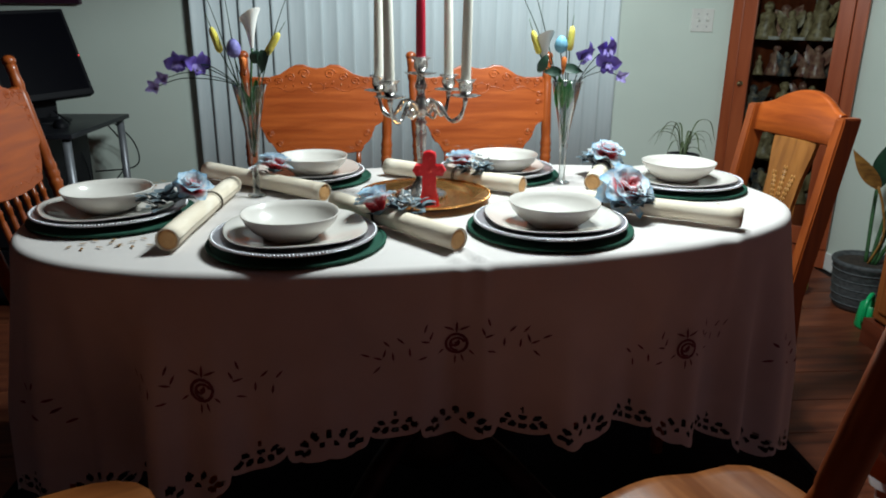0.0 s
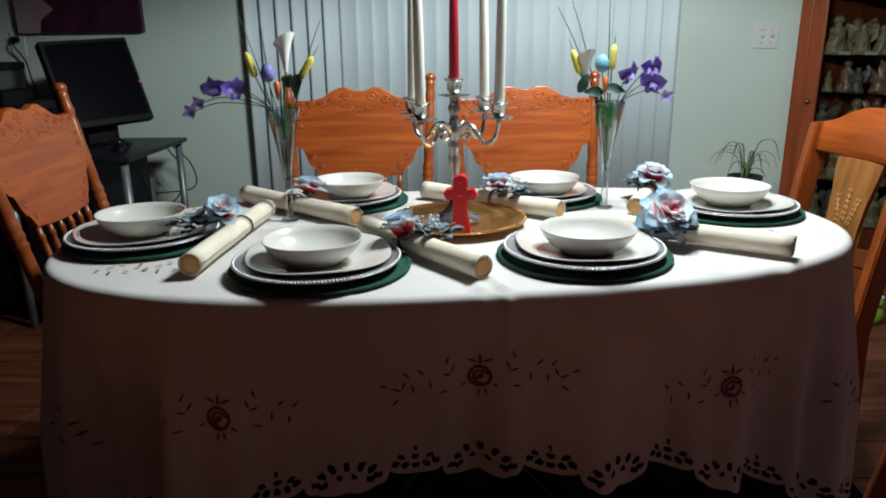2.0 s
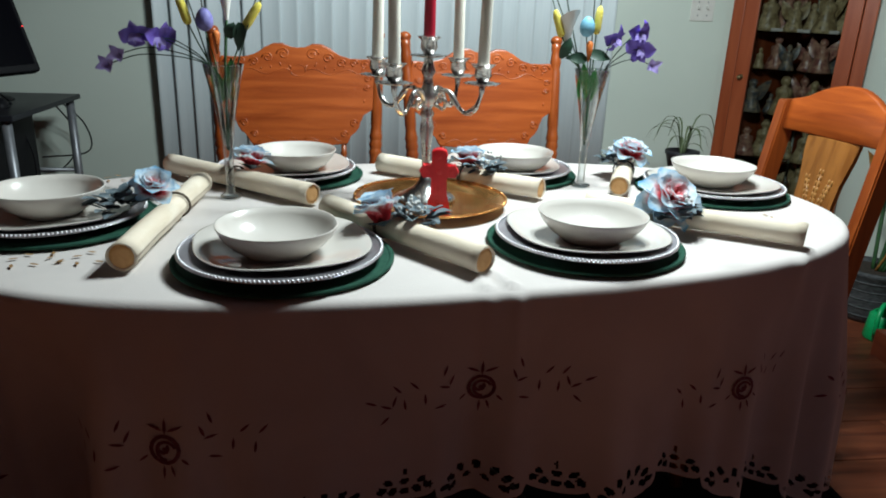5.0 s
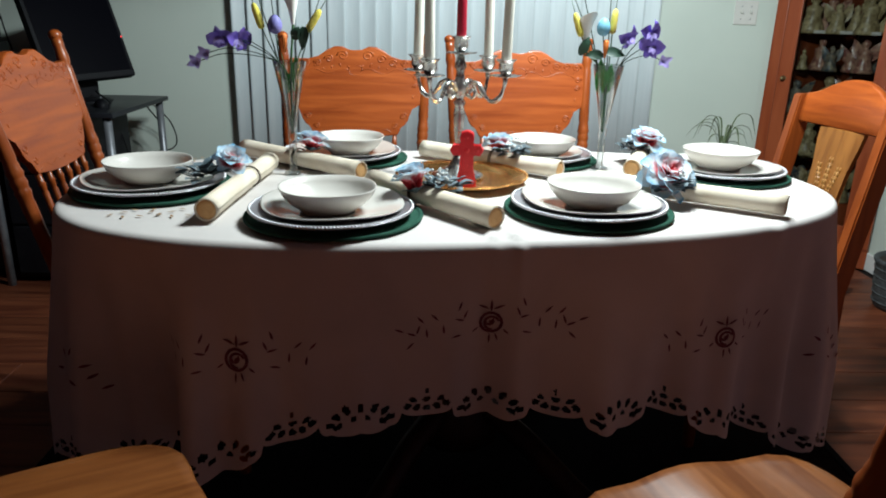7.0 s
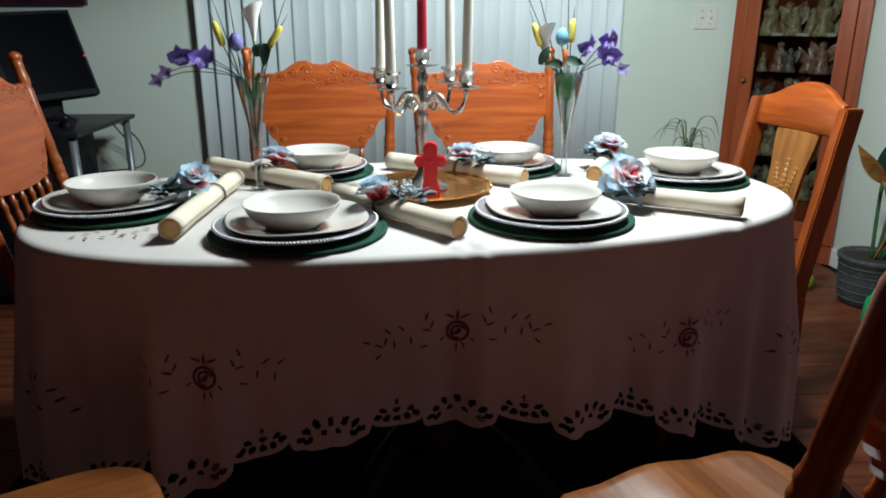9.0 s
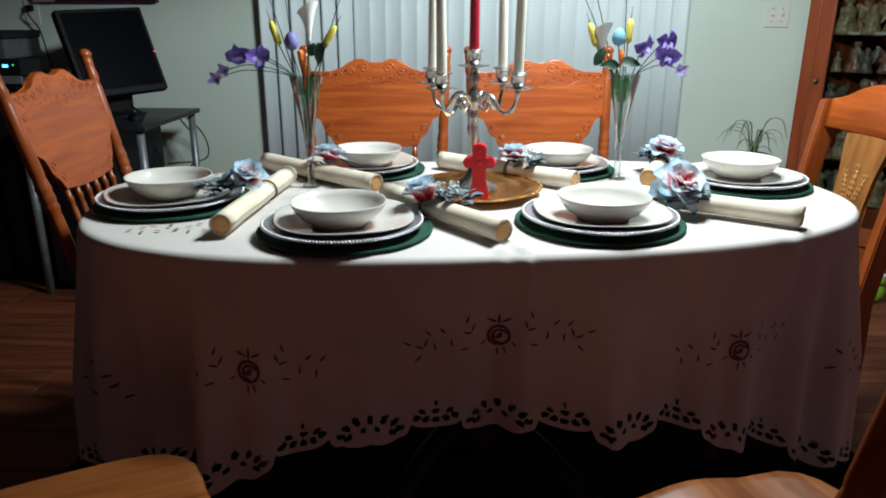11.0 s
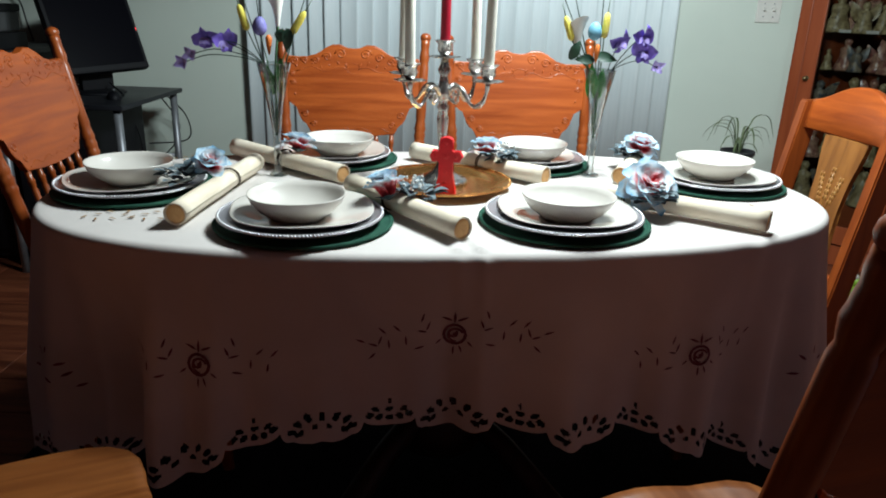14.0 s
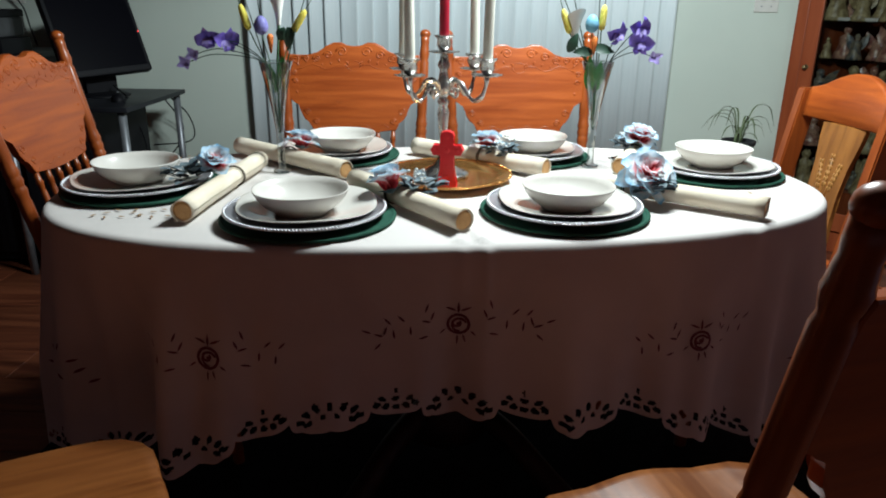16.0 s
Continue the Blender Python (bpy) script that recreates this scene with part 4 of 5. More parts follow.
# red cross-shaped wax candle on the tray
half = [(0.0, 0.0), (0.024, 0.0), (0.0245, 0.008), (0.021, 0.012), (0.0165, 0.05), (0.0125, 0.084), (0.018, 0.0885), (0.027, 0.087), (0.032, 0.083), (0.0345, 0.089), (0.0395, 0.097), (0.0345, 0.105), (0.032, 0.111), (0.027, 0.107), (0.018, 0.1055), (0.0115, 0.111), (0.013, 0.124), (0.0165, 0.131), (0.014, 0.139), (0.006, 0.143), (0.0, 0.144)]
outline = half[1:-1] + [half[-1]] + [(-x, z) for x, z in half[-2:0:-1]]
cross = thing("cross_candle", pose(0.26, 1.668, TOP + 0.0075, 0, 0, -6) @ Matrix.Diagonal((0.95, 0.9, 0.92, 1)), "glossy red wax cross standing on the gold tray", "candle")
part("cross_body", slab(B(), outline, 0.026, lambda a, b, h: (a, h - 0.013, b), 0.003), RED_WAX, cross)
for x, z, r in ((0, 0.098, 0.011), (0.024, 0.098, 0.007), (-0.024, 0.098, 0.007), (0, 0.128, 0.007), (0, 0.06, 0.007), (0, 0.032, 0.009)):
    part("relief", ball(B(), (x, -0.0128, z), r * 0.62, 1, 0.22, 1, 10, 6), RED_WAX, cross)

# ---- trumpet vases with artificial spring stems ----


def vase(x, y, label):
    t = thing("trumpet_vase", pose(x, y, TOP + 0.002), label, "vase", "vases")
    part("glass", lathe(B(), ((0, 0.0), (0.021, 0.0), (0.0225, 0.003), (0.02, 0.006), (0.0095, 0.009), (0.0085, 0.016), (0.0086, 0.06), (0.0105, 0.11), (0.0148, 0.145), (0.021, 0.18), (0.0302, 0.225), (0.0395, 0.268), (0.0388, 0.2685), (0.0375, 0.264), (0.0285, 0.223), (0.0192, 0.178), (0.0125, 0.143), (0.0075, 0.11), (0, 0.1)), 36), GLASS, t)
    return t


def bouquet(V, name_label, items, side):
    V = Vector(V)
    t = thing("artificial_bouquet", pose(V.x, V.y, TOP + 0.1), name_label, "flowers", "bouquets")
    O = Vector((V.x, V.y, TOP + 0.1))

    def stem(tip, w=0.0016, sag=0.0):
        tip = Vector(tip) - O
        top = Vector((0.026 * (1 if tip.x > 0 else -1) * min(1, abs(tip.x) / 0.06), 0.2 * tip.y, 0.165))
        return curve([(0, 0, 0.0), tuple(top * 0.55), tuple(top), tuple(top.lerp(tip, 0.6) + Vector((0, 0, sag))), tuple(tip)], 6)

    for kind, p, extra in items:
        tip = Vector(p)
        q = tip - O
        if kind == "cattail":
            base = tip - Vector(extra)
            part("stem", tube(B(), stem(base), 0.0015, 6), STEMGREEN, t)
            e = Vector(extra).normalized()
            pts = [base - O + e * k for k in (0, 0.004, 0.012, 0.045, 0.056, 0.06)]
            head = part("cattail_head", tube(B(), pts, [0.003, 0.0075, 0.0088, 0.0084, 0.006, 0.002], 12), CATTAIL, t)
            part("spike", tube(B(), [tuple(pts[-1]), tuple(pts[-1] + e * 0.03)], [0.0012, 0.0005], 5), STEMGREEN, head)
        elif kind == "calla":
            part("stem", tube(B(), stem(tip - Vector((0, 0, 0.05))), 0.0028, 7), STEMGREEN, t)
            bm = B()
            rows = []
            for i in range(8):
                s = i / 7
                r = 0.004 + 0.015 * s ** 1.2 + 0.006 * s ** 6
                row = []
                for k in range(16):
                    a = 2 * math.pi * k / 16
                    lift = 0.016 * s ** 3 * math.cos(a - extra)
                    row.append(bm.verts.new(q + Vector((r * math.cos(a), r * math.sin(a), -0.05 + 0.075 * s + lift))))
                rows.append(row)
            for a, b in zip(rows, rows[1:]):
                for k in range(16):
                    bm.faces.new((a[k], a[(k + 1) % 16], b[(k + 1) % 16], b[k])).smooth = True
            lily = part("calla_lily", bm, CALLA, t, "white calla lily")
            part("spadix", tube(B(), [tuple(q + Vector((0, 0, -0.04))), tuple(q + Vector((0.001, 0, 0.012)))], [0.003, 0.0022], 8), CATTAIL, lily)
        elif kind == "egg":
            part("stem", tube(B(), stem(tip - Vector((0, 0, 0.02))), 0.0013, 6), STEMGREEN, t)
            bm = B()
            g = bmesh.ops.create_uvsphere(bm, u_segments=18, v_segments=12, radius=0.0165)
            for v in g["verts"]:
                k = 1 - 0.12 * v.co.z / 0.0165
                v.co = q + Vector((v.co.x * k, v.co.y * k, v.co.z * 1.32))
            part("foam_egg", bm, extra, t, smooth=True)
        elif kind == "orchid":
            part("stem", tube(B(), stem(tip, sag=0.012), 0.0012, 6), LEAFDARK, t)
            bm = B()
            rnd = random.Random(int(extra * 100) + 3)
            face = Vector((0.9 * math.sin(extra * 2.3 + 0.5), -1.0, -0.45 + 0.3 * math.cos(extra * 4))).normalized()
            across = face.cross(Vector((0, 0, 1))).normalized()
            rise = across.cross(face)
            for a, ln, wd in ((1.57, 0.031, 0.02), (0.25, 0.035, 0.036), (2.9, 0.035, 0.036), (-1.05, 0.03, 0.019), (-2.1, 0.03, 0.019)):
                a += rnd.uniform(-0.2, 0.2)
                d = across * math.cos(a) + rise * math.sin(a)
                leaf_face(bm, q, q + d * ln * rnd.uniform(0.85, 1.1) + face * rnd.uniform(-0.008, 0.014), wd, face + d * 0.3, rnd.uniform(0.006, 0.014), 7)
            bloom = part("orchid_bloom", bm, PURPLE, t, "purple orchid bloom")
            bm = B()
            for k in range(3):
                a = -1.57 + (k - 1) * 0.7
                leaf_face(bm, q + Vector((0, -0.005, 0)), q + Vector((0.02 * math.cos(a), -0.014, 0.02 * math.sin(a))), 0.013, (0, -1, 0.2), 0.004, 4)
            part("lip", bm, LILAC, bloom)
        elif kind == "bud":
            part("stem", tube(B(), stem(tip, sag=0.02), 0.0011, 6), LEAFDARK, t)
            bm = B()
            for k in range(4):
                a = k * 1.57 + 0.5
                leaf_face(bm, q, q + Vector((0.02 * math.cos(a) + side * 0.006, -0.006, 0.018 * math.sin(a))), 0.015, (0, -1, 0), 0.004, 4)
            part("orchid_bud", bm, LILAC, t, "half-open lilac orchid bud")
        elif kind == "grass":
            pts = stem(tip, sag=0.01)
            part("grass_blade", tube(B(), pts, [0.0027 - 0.0021 * k / len(pts) for k in range(len(pts))], 5), LEAFDARK, t)
        elif kind == "leaf":
            part("leaf", leaf_face(B(), q - Vector(extra), q, 0.026, (0.1, -1, 0.35), 0.008, 7), LEAFDARK, t)
        elif kind == "blade":
            part("leaf", leaf_face(B(), q - Vector(extra), q, 0.032, (0.1, -1, 0.1), 0.006, 7), LEAFGREEN, t)
        elif kind == "carrot":
            part("foam_carrot", tube(B(), [tuple(q + Vector((0, 0, z))) for z in (-0.03, -0.01, 0.008, 0.014)], [0.002, 0.006, 0.008, 0.003], 10), ORANGE, t)


VL, VR = (-0.154, 1.818), (0.628, 1.942)
vase(*VL, "clear glass trumpet vase on a thin stem, filled with stems")
vase(*VR, "clear glass trumpet vase on a thin stem, filled with stems")
bouquet(VL, "artificial spring stems of purple orchid, calla, cattails and violet egg", (
    ("cattail", (-0.236, 1.84, 1.165), (-0.018, 0, 0.058)), ("cattail", (-0.08, 1.84, 1.155), (0.034, 0, 0.052)),
    ("calla", (-0.147, 1.845, 1.168), -0.5), ("egg", (-0.186, 1.83, 1.118), EGG_P),
    ("orchid", (-0.27, 1.83, 1.082), 0.2), ("orchid", (-0.315, 1.835, 1.088), 1.1), ("bud", (-0.35, 1.83, 1.05), 0), ("bud", (-0.372, 1.83, 1.03), 0),
    ("grass", (-0.25, 1.85, 1.25), 0), ("grass", (-0.06, 1.85, 1.235), 0), ("grass", (-0.21, 1.87, 1.27), 0),
    ("leaf", (-0.125, 1.83, 1.06), (-0.008, 0.01, -0.055)), ("leaf", (-0.13, 1.825, 1.115), (0.012, 0, 0.03)), ("blade", (-0.14, 1.83, 1.05), (0.004, -0.006, 0.085)), ("blade", (-0.175, 1.835, 1.03), (-0.008, -0.004, 0.07)), ("carrot", (-0.165, 1.825, 1.085), 0)), -1)
bouquet(VR, "artificial spring stems of lilac orchid, calla, cattails and a blue egg", (
    ("cattail", (0.532, 1.94, 1.16), (-0.02, 0, 0.056)), ("cattail", (0.634, 1.945, 1.172), (0.004, 0, 0.06)),
    ("calla", (0.564, 1.945, 1.122), -1.0), ("egg", (0.604, 1.93, 1.128), EGG_B),
    ("orchid", (0.67, 1.935, 1.105), 0.8), ("orchid", (0.722, 1.93, 1.118), 0.1), ("orchid", (0.73, 1.93, 1.085), 1.5), ("bud", (0.76, 1.93, 1.05), 0),
    ("grass", (0.495, 1.95, 1.26), 0), ("grass", (0.62, 1.96, 1.29), 0), ("grass", (0.53, 1.97, 1.28), 0),
    ("leaf", (0.665, 1.93, 1.06), (0.055, 0, -0.012)), ("leaf", (0.57, 1.93, 1.105), (0.02, 0, 0.045)), ("leaf", (0.56, 1.93, 1.06), (-0.05, 0, 0.0)), ("blade", (0.605, 1.935, 1.055), (-0.006, -0.006, 0.09)), ("blade", (0.635, 1.94, 1.04), (0.01, -0.004, 0.075)), ("carrot", (0.612, 1.925, 1.085), 0)), 1)

# ---- chairs ----


def pressed_chair(m, label):
    """A pressed-back oak chair; it faces +y, and its origin is on the floor under the seat."""
    t = thing("dining_chair", m, label, "chair", "dining chairs")
    lean = 0.23

    def back(x, z, out=0.0):
        return Vector((x * (1.02 + 0.08 * (z - 0.45) / 0.6), -0.185 - lean * (z - 0.45) + out, z))

    # saddled seat with rounded corners
    bm = B()
    n, rings = 48, (1.0, 0.975, 0.9, 0.75, 0.5, 0.25)
    rows = []
    for f, dz in [(0.93, -0.036), (0.985, -0.03), (1.0, -0.018)] + [(r, None) for r in rings]:
        row = []
        for k in range(n):
            a = 2 * math.pi * k / n
            c, s = math.cos(a), math.sin(a)
            q = (abs(c) ** 4 + abs(s) ** 4) ** -0.25
            x, y = 0.222 * q * c * f * (1 + 0.05 * s), 0.208 * q * s * f
            z = dz if dz is not None else -0.005 * (f == 1.0) - 0.017 * max(0, 1 - (abs(abs(x) - 0.095) / 0.085) ** 2) * (1 - f * f * 0.8) * (1 - 0.4 * s)
            if s > 0:  # the front edge dips beside a raised middle
                z -= 0.007 * s * s * math.exp(-((abs(x) - 0.105) / 0.05) ** 2) * min(1.0, f * f)
                y -= 0.008 * s * s * math.exp(-((abs(x) - 0.105) / 0.05) ** 2) * f
            row.append(bm.verts.new((x, y, 0.462 + z)))
        rows.append(row)
    for a, b in zip(rows, rows[1:]):
        for k in range(n):
            bm.faces.new((a[k], a[(k + 1) % n], b[(k + 1) % n], b[k])).smooth = True
    bm.faces.new(rows[-1])
    bm.faces.new(rows[0][::-1])
    part("seat", bm, OAK_SEAT, t)
    for x in (-0.205, 0.205):
        bm = B()
        turned(bm, back(x * 0.94, 0.45), back(x, 1.07), 0.0165, ((0.46, 0.92), (0.49, 1.15), (0.525, 1.15), (0.56, 1.15), (0.6, 0.9), (0.88, 0.85), (0.91, 1.12), (0.95, 0.9)))
        ball(bm, back(x, 1.073), 0.0175, 1, 1, 0.85, 14, 8)
        part("back_post", bm, OAK_UP, t)
    half = [(0.0, 1.03), (0.018, 1.036), (0.038, 1.046), (0.06, 1.045), (0.082, 1.034), (0.105, 1.012), (0.135, 1.003), (0.16, 1.007), (0.188, 1.009), (0.194, 0.992), (0.192, 0.94), (0.192, 0.872), (0.176, 0.868), (0.163, 0.86), (0.158, 0.845), (0.156, 0.825), (0.147, 0.81), (0.133, 0.806), (0.13, 0.79), (0.124, 0.778), (0.06, 0.772), (0.0, 0.77)]
    outline = half + [(-x, z) for x, z in half[-2:0:-1]]
    bm = slab(B(), outline, 0.019, lambda a, b, h: back(a, b, h - 0.0095), 0.004)
    for q in (-1, 1):
        for cx, cz, r in ((0.036, 1.018, 0.017), (0.075, 1.008, 0.014), (0.108, 0.996, 0.012), (0.14, 0.997, 0.011), (0.17, 0.994, 0.014), (0.176, 0.955, 0.009), (0.174, 0.93, 0.008), (0.14, 0.835, 0.011), (0.115, 0.805, 0.01)):
            pts = [back(q * (cx + r * (1 - k / 15) * math.cos(k * 0.75)), cz + r * (1 - k / 15) * math.sin(k * 0.75), 0.0082) for k in range(13)]
            tube(bm, pts, 0.003, 6)
        for k in range(9):  # pressed leaves along the crest and down the sides
            a, cx, cz = 0.5 * k + 0.4, *((0.02 + 0.024 * k, 0.985 + 0.006 * math.sin(k * 1.7)) if k < 7 else (0.168, 0.965 - 0.035 * (k - 6)))
            pts = [back(q * (cx + 0.011 * (t - 0.5) * math.cos(a)), cz + 0.013 * (t - 0.5) * math.sin(a + 0.8), 0.0082) for t in (0, 0.35, 0.7, 1)]
            tube(bm, pts, [0.001, 0.0034, 0.003, 0.001], 6)
        tube(bm, [back(q * (0.015 + 0.15 * k / 10), 0.972 + 0.008 * math.sin(k * 1.1), 0.0083) for k in range(11)], 0.0021, 6)
        tube(bm, [back(q * (0.01 + 0.1 * k / 10), 0.79 + 0.006 * math.sin(k * 1.1), 0.0083) for k in range(11)], 0.002, 6)
    tube(bm, [back(0.02 * math.cos(k * 0.5236), 0.975 + 0.016 * math.sin(k * 0.5236), 0.0086) for k in range(13)], 0.0018, 5)
    part("back_panel", bm, OAK, t)
    for k in range(6):
        x = -0.115 + 0.046 * k
        part("spindle", turned(B(), back(x * 0.95, 0.45), back(x, 0.785), 0.0085, ((0.15, 1.3), (0.2, 0.75), (0.45, 1.35), (0.52, 0.8), (0.58, 1.35), (0.85, 0.75), (0.9, 1.3)), 8), OAK_UP, t)
    for x, y in ((-0.17, 0.15), (0.17, 0.15), (-0.16, -0.15), (0.16, -0.15)):
        part("leg", turned(B(), (x * 1.18, y * 1.22, 0.0), (x * 0.95, y * 0.95, 0.435), 0.017, ((0.1, 1.1), (0.3, 1.25), (0.34, 0.8), (0.62, 1.3), (0.68, 0.8), (0.74, 1.3))), OAK_UP, t)
    for y in (0.165, -0.165):
        part("stretcher", turned(B(), (-0.185, y, 0.16), (0.185, y, 0.16), 0.0085, ((0.3, 1.3), (0.7, 1.3)), 8), OAK_UP, t)
    for x in (-0.178, 0.178):
        part("stretcher", turned(B(), (x, -0.165, 0.2), (x, 0.165, 0.2), 0.0085, ((0.3, 1.3), (0.7, 1.3)), 8), OAK_UP, t)
    return t


chair0 = pressed_chair(pose(-0.037, 2.115, 0, 0, 0, 180 + 4), "honey oak pressed-back chair with scalloped carved back, at the table")
copy_thing(chair0, pose(0.497, 2.13, 0, 0, 0, 180 + 6))
copy_thing(chair0, pose(-0.478, 1.87, 0, 0, 0, -87))
chair_b = copy_thing(chair0, pose(0.655, 0.883, 0, 0, 0, 18))
tagged(chair_b, "honey oak pressed-back dining chair pulled back from the table")
chair_c = copy_thing(chair0, pose(-0.32, 0.87, 0, 0, 0, -64))
tagged(chair_c, "honey oak pressed-back dining chair turned aside near the table")


def splat_chair(m, label):
    t = thing("splat_chair", m, label, "chair", "dining chairs")
    lean = 0.17

    def back(x, z, out=0.0):
        return Vector((x, -0.19 - lean * max(0, z - 0.45) + out, z))

    bm = B()
    slab(bm, [(0.225 * x, 0.21 * y) for x, y in ((-0.93, -1), (0.93, -1), (1, -0.6), (1.04, 0.7), (0.95, 0.94), (0.5, 1.02), (-0.5, 1.02), (-0.95, 0.94), (-1.04, 0.7), (-1, -0.6))], 0.035, lambda a, b, h: (a, b, 0.43 + h), 0.008)
    part("seat", bm, OAK_SEAT, t)
    for x in (-0.205, 0.205):
        bm = B()
        rows = []
        for z in (0.0, 0.2, 0.45, 0.6, 0.8, 0.95):
            w = 0.019 if z > 0.1 else 0.015
            y = -0.19 - lean * max(0, z - 0.45) - 0.1 * max(0, 0.4 - z) * 0.5
            rows.append([bm.verts.new((x + a * w, y + b * 0.028, z)) for a, b in ((-1, -1), (1, -1), (1, 1), (-1, 1))])
        for a, b in zip(rows, rows[1:]):
            for k in range(4):
                bm.faces.new((a[k], a[(k + 1) % 4], b[(k + 1) % 4], b[k]))
        bm.faces.new(rows[0][::-1])
        bm.faces.new(rows[-1])
        bmesh.ops.bevel(bm, geom=bm.edges[:], offset=0.004, segments=2, affect="EDGES")
        part("back_post", bm, OAK_UP, t)
    bm = B()
    rows = []
    for k in range(25):
        a = -0.186 + 0.0155 * k
        up = float(np.interp(abs(a), (0, 0.03, 0.06, 0.1, 0.14, 0.165, 0.186), (1.004, 1.003, 0.998, 0.985, 0.966, 0.958, 0.955)))
        lo = 0.868 + 0.004 * abs(a) / 0.186
        ring = ((0.0, lo + 0.004), (0.0, (lo + up) / 2), (0.0, up - 0.007), (0.002, up - 0.002), (0.006, up), (0.018, up), (0.022, up - 0.002), (0.024, up - 0.007), (0.024, (lo + up) / 2), (0.024, lo + 0.004), (0.02, lo), (0.004, lo))
        rows.append([bm.verts.new(back(a, z, y - 0.012 - 0.02 * (1 - (a / 0.19) ** 2))) for y, z in ring])
    for a, b in zip(rows, rows[1:]):
        for k in range(12):
            bm.faces.new((a[k], a[(k + 1) % 12], b[(k + 1) % 12], b[k])).smooth = True
    bm.faces.new(rows[0])
    bm.faces.new(rows[-1][::-1])
    part("crest_rail", bm, OAK, t)
    prof = [(0.1, 0.87), (0.094, 0.83), (0.078, 0.76), (0.07, 0.69), (0.078, 0.62), (0.09, 0.56), (0.085, 0.515)]
    part("splat", slab(B(), prof + [(-x, z) for x, z in prof[::-1]], 0.013, lambda a, b, h: back(a, b, h - 0.022), 0.003), OAK_SPLAT, t)
    bm = B()
    for x0, z0, x1, z1 in ((0.0, 0.64, 0.0, 0.78), (0.01, 0.64, 0.045, 0.76), (-0.01, 0.64, -0.045, 0.76)):
        tube(bm, [back(x0, z0, -0.0085), back((x0 + x1) / 2 * 0.8, (z0 + z1) / 2, -0.0085), back(x1, z1, -0.0085)], 0.0014, 5)
        for k in range(6):
            f = 0.45 + 0.11 * k
            for q in (-1, 1):
                p = back(x0 + (x1 - x0) * f + q * 0.006, z0 + (z1 - z0) * f + 0.004, -0.0085)
                ball(bm, p, 0.0058, 0.7, 0.5, 1.4, 6, 5)
    part("wheat_carving", bm, WHEAT, t, "carved wheat ears on the splat")
    part("lower_rail", box(B(), -0.19, 0.19, -0.215, -0.19, 0.49, 0.525, 0.004), OAK, t)
    for x in (-0.19, 0.19):
        part("front_leg", turned(B(), (x, 0.17, 0), (x, 0.17, 0.43), 0.02, ((0.3, 1.2), (0.7, 1.2))), OAK_UP, t)
        part("stretcher", box(B(), x - 0.009, x + 0.009, -0.17, 0.16, 0.15, 0.18, 0.003), OAK, t)
    return t


splat_chair(pose(1.06, 2.01, 0, 0, 0, 100) @ Matrix.Diagonal((0.87, 1, 1, 1)), "light oak dining chair with carved wheat splat, at the table")

# ---- corner curio cabinet ----
CW = 0.475
CA, CBk = Vector((X1 - CW, Y1, 0)), Vector((X1, Y1 - CW, 0))
mid = (CA + CBk) / 2
FW = (CBk - CA).length / 2
curio = thing("corner_cabinet", pose(mid.x, mid.y, 0, 0, 0, -45), "tall reddish wooden corner display cabinet with a glass door", "cabinet")
HC = 1.98
tri = [(-FW + 0.03, 0.0), (FW - 0.03, 0.0), (FW - 0.03, 0.03), (0.03, FW - 0.03), (-0.03, FW - 0.03), (-FW + 0.03, 0.03)]
part("bottom", slab(B(), tri, 0.1, lambda a, b, h: (a, b + 0.004, h), 0.003), CABINET, curio)
part("top", slab(B(), tri, 0.08, lambda a, b, h: (a, b + 0.004, HC + h), 0.003), CABINET, curio)
for q in (-1, 1):
    bm = B()
    box(bm, -0.006, 0.006, 0, (FW - 0.045) * 1.414, 0.1, HC, 0, pose(q * (FW - 0.035), 0.03, 0, 0, 0, q * 45))
    part("side_panel", bm, CHERRY, curio)
    bm = B()
    x0, x1 = sorted((q * (FW - 0.03), q * (FW - 0.085)))
    box(bm, x0, x1, -0.006, 0.018, 0.1, HC, 0.004)
    part("stile", bm, CABINET, curio)
bm = B()
dw = FW - 0.088
for x0, x1, z0, z1 in ((-dw, -dw + 0.065, 0.11, HC - 0.01), (dw - 0.065, dw, 0.11, HC - 0.01), (-dw + 0.065, dw - 0.065, 0.11, 0.2), (-dw + 0.065, dw - 0.065, HC - 0.09, HC - 0.01)):
    box(bm, x0, x1, -0.012, 0.012, z0, z1, 0.003)
cdoor = part("door", bm, CABINET, curio)
p = part("pane", box(B(), -dw + 0.06, dw - 0.06, -0.002, 0.002, 0.2, HC - 0.09), DIM_GLASS, cdoor)
p.visible_shadow = False
part("knob", lathe(B(), ((0, 0.028), (0.008, 0.026), (0.011, 0.02), (0.006, 0.012), (0.004, 0.004), (0.012, 0.002), (0.013, 0)), 14, pose(-dw + 0.03, -0.012, 0.885, 90)), BRASS, cdoor, "small aged brass knob")
SHELVES = (0.3, 0.5, 0.715, 0.925, 1.1, 1.38, 1.66)
for z in SHELVES[1:]:
    s = part("shelf", slab(B(), [(-FW + 0.09, 0.03), (FW - 0.09, 0.03), (0.05, FW - 0.07), (-0.05, FW - 0.07)], 0.006, lambda a, b, h: (a, b, z - 0.006 + h), 0.001), PANE, curio, "clear glass shelf")
    s.visible_shadow = False
part("shelf", slab(B(), [(-FW + 0.09, 0.03), (FW - 0.09, 0.03), (0.05, FW - 0.07), (-0.05, FW - 0.07)], 0.2, lambda a, b, h: (a, b, 0.1 + h), 0), CABINET, curio)


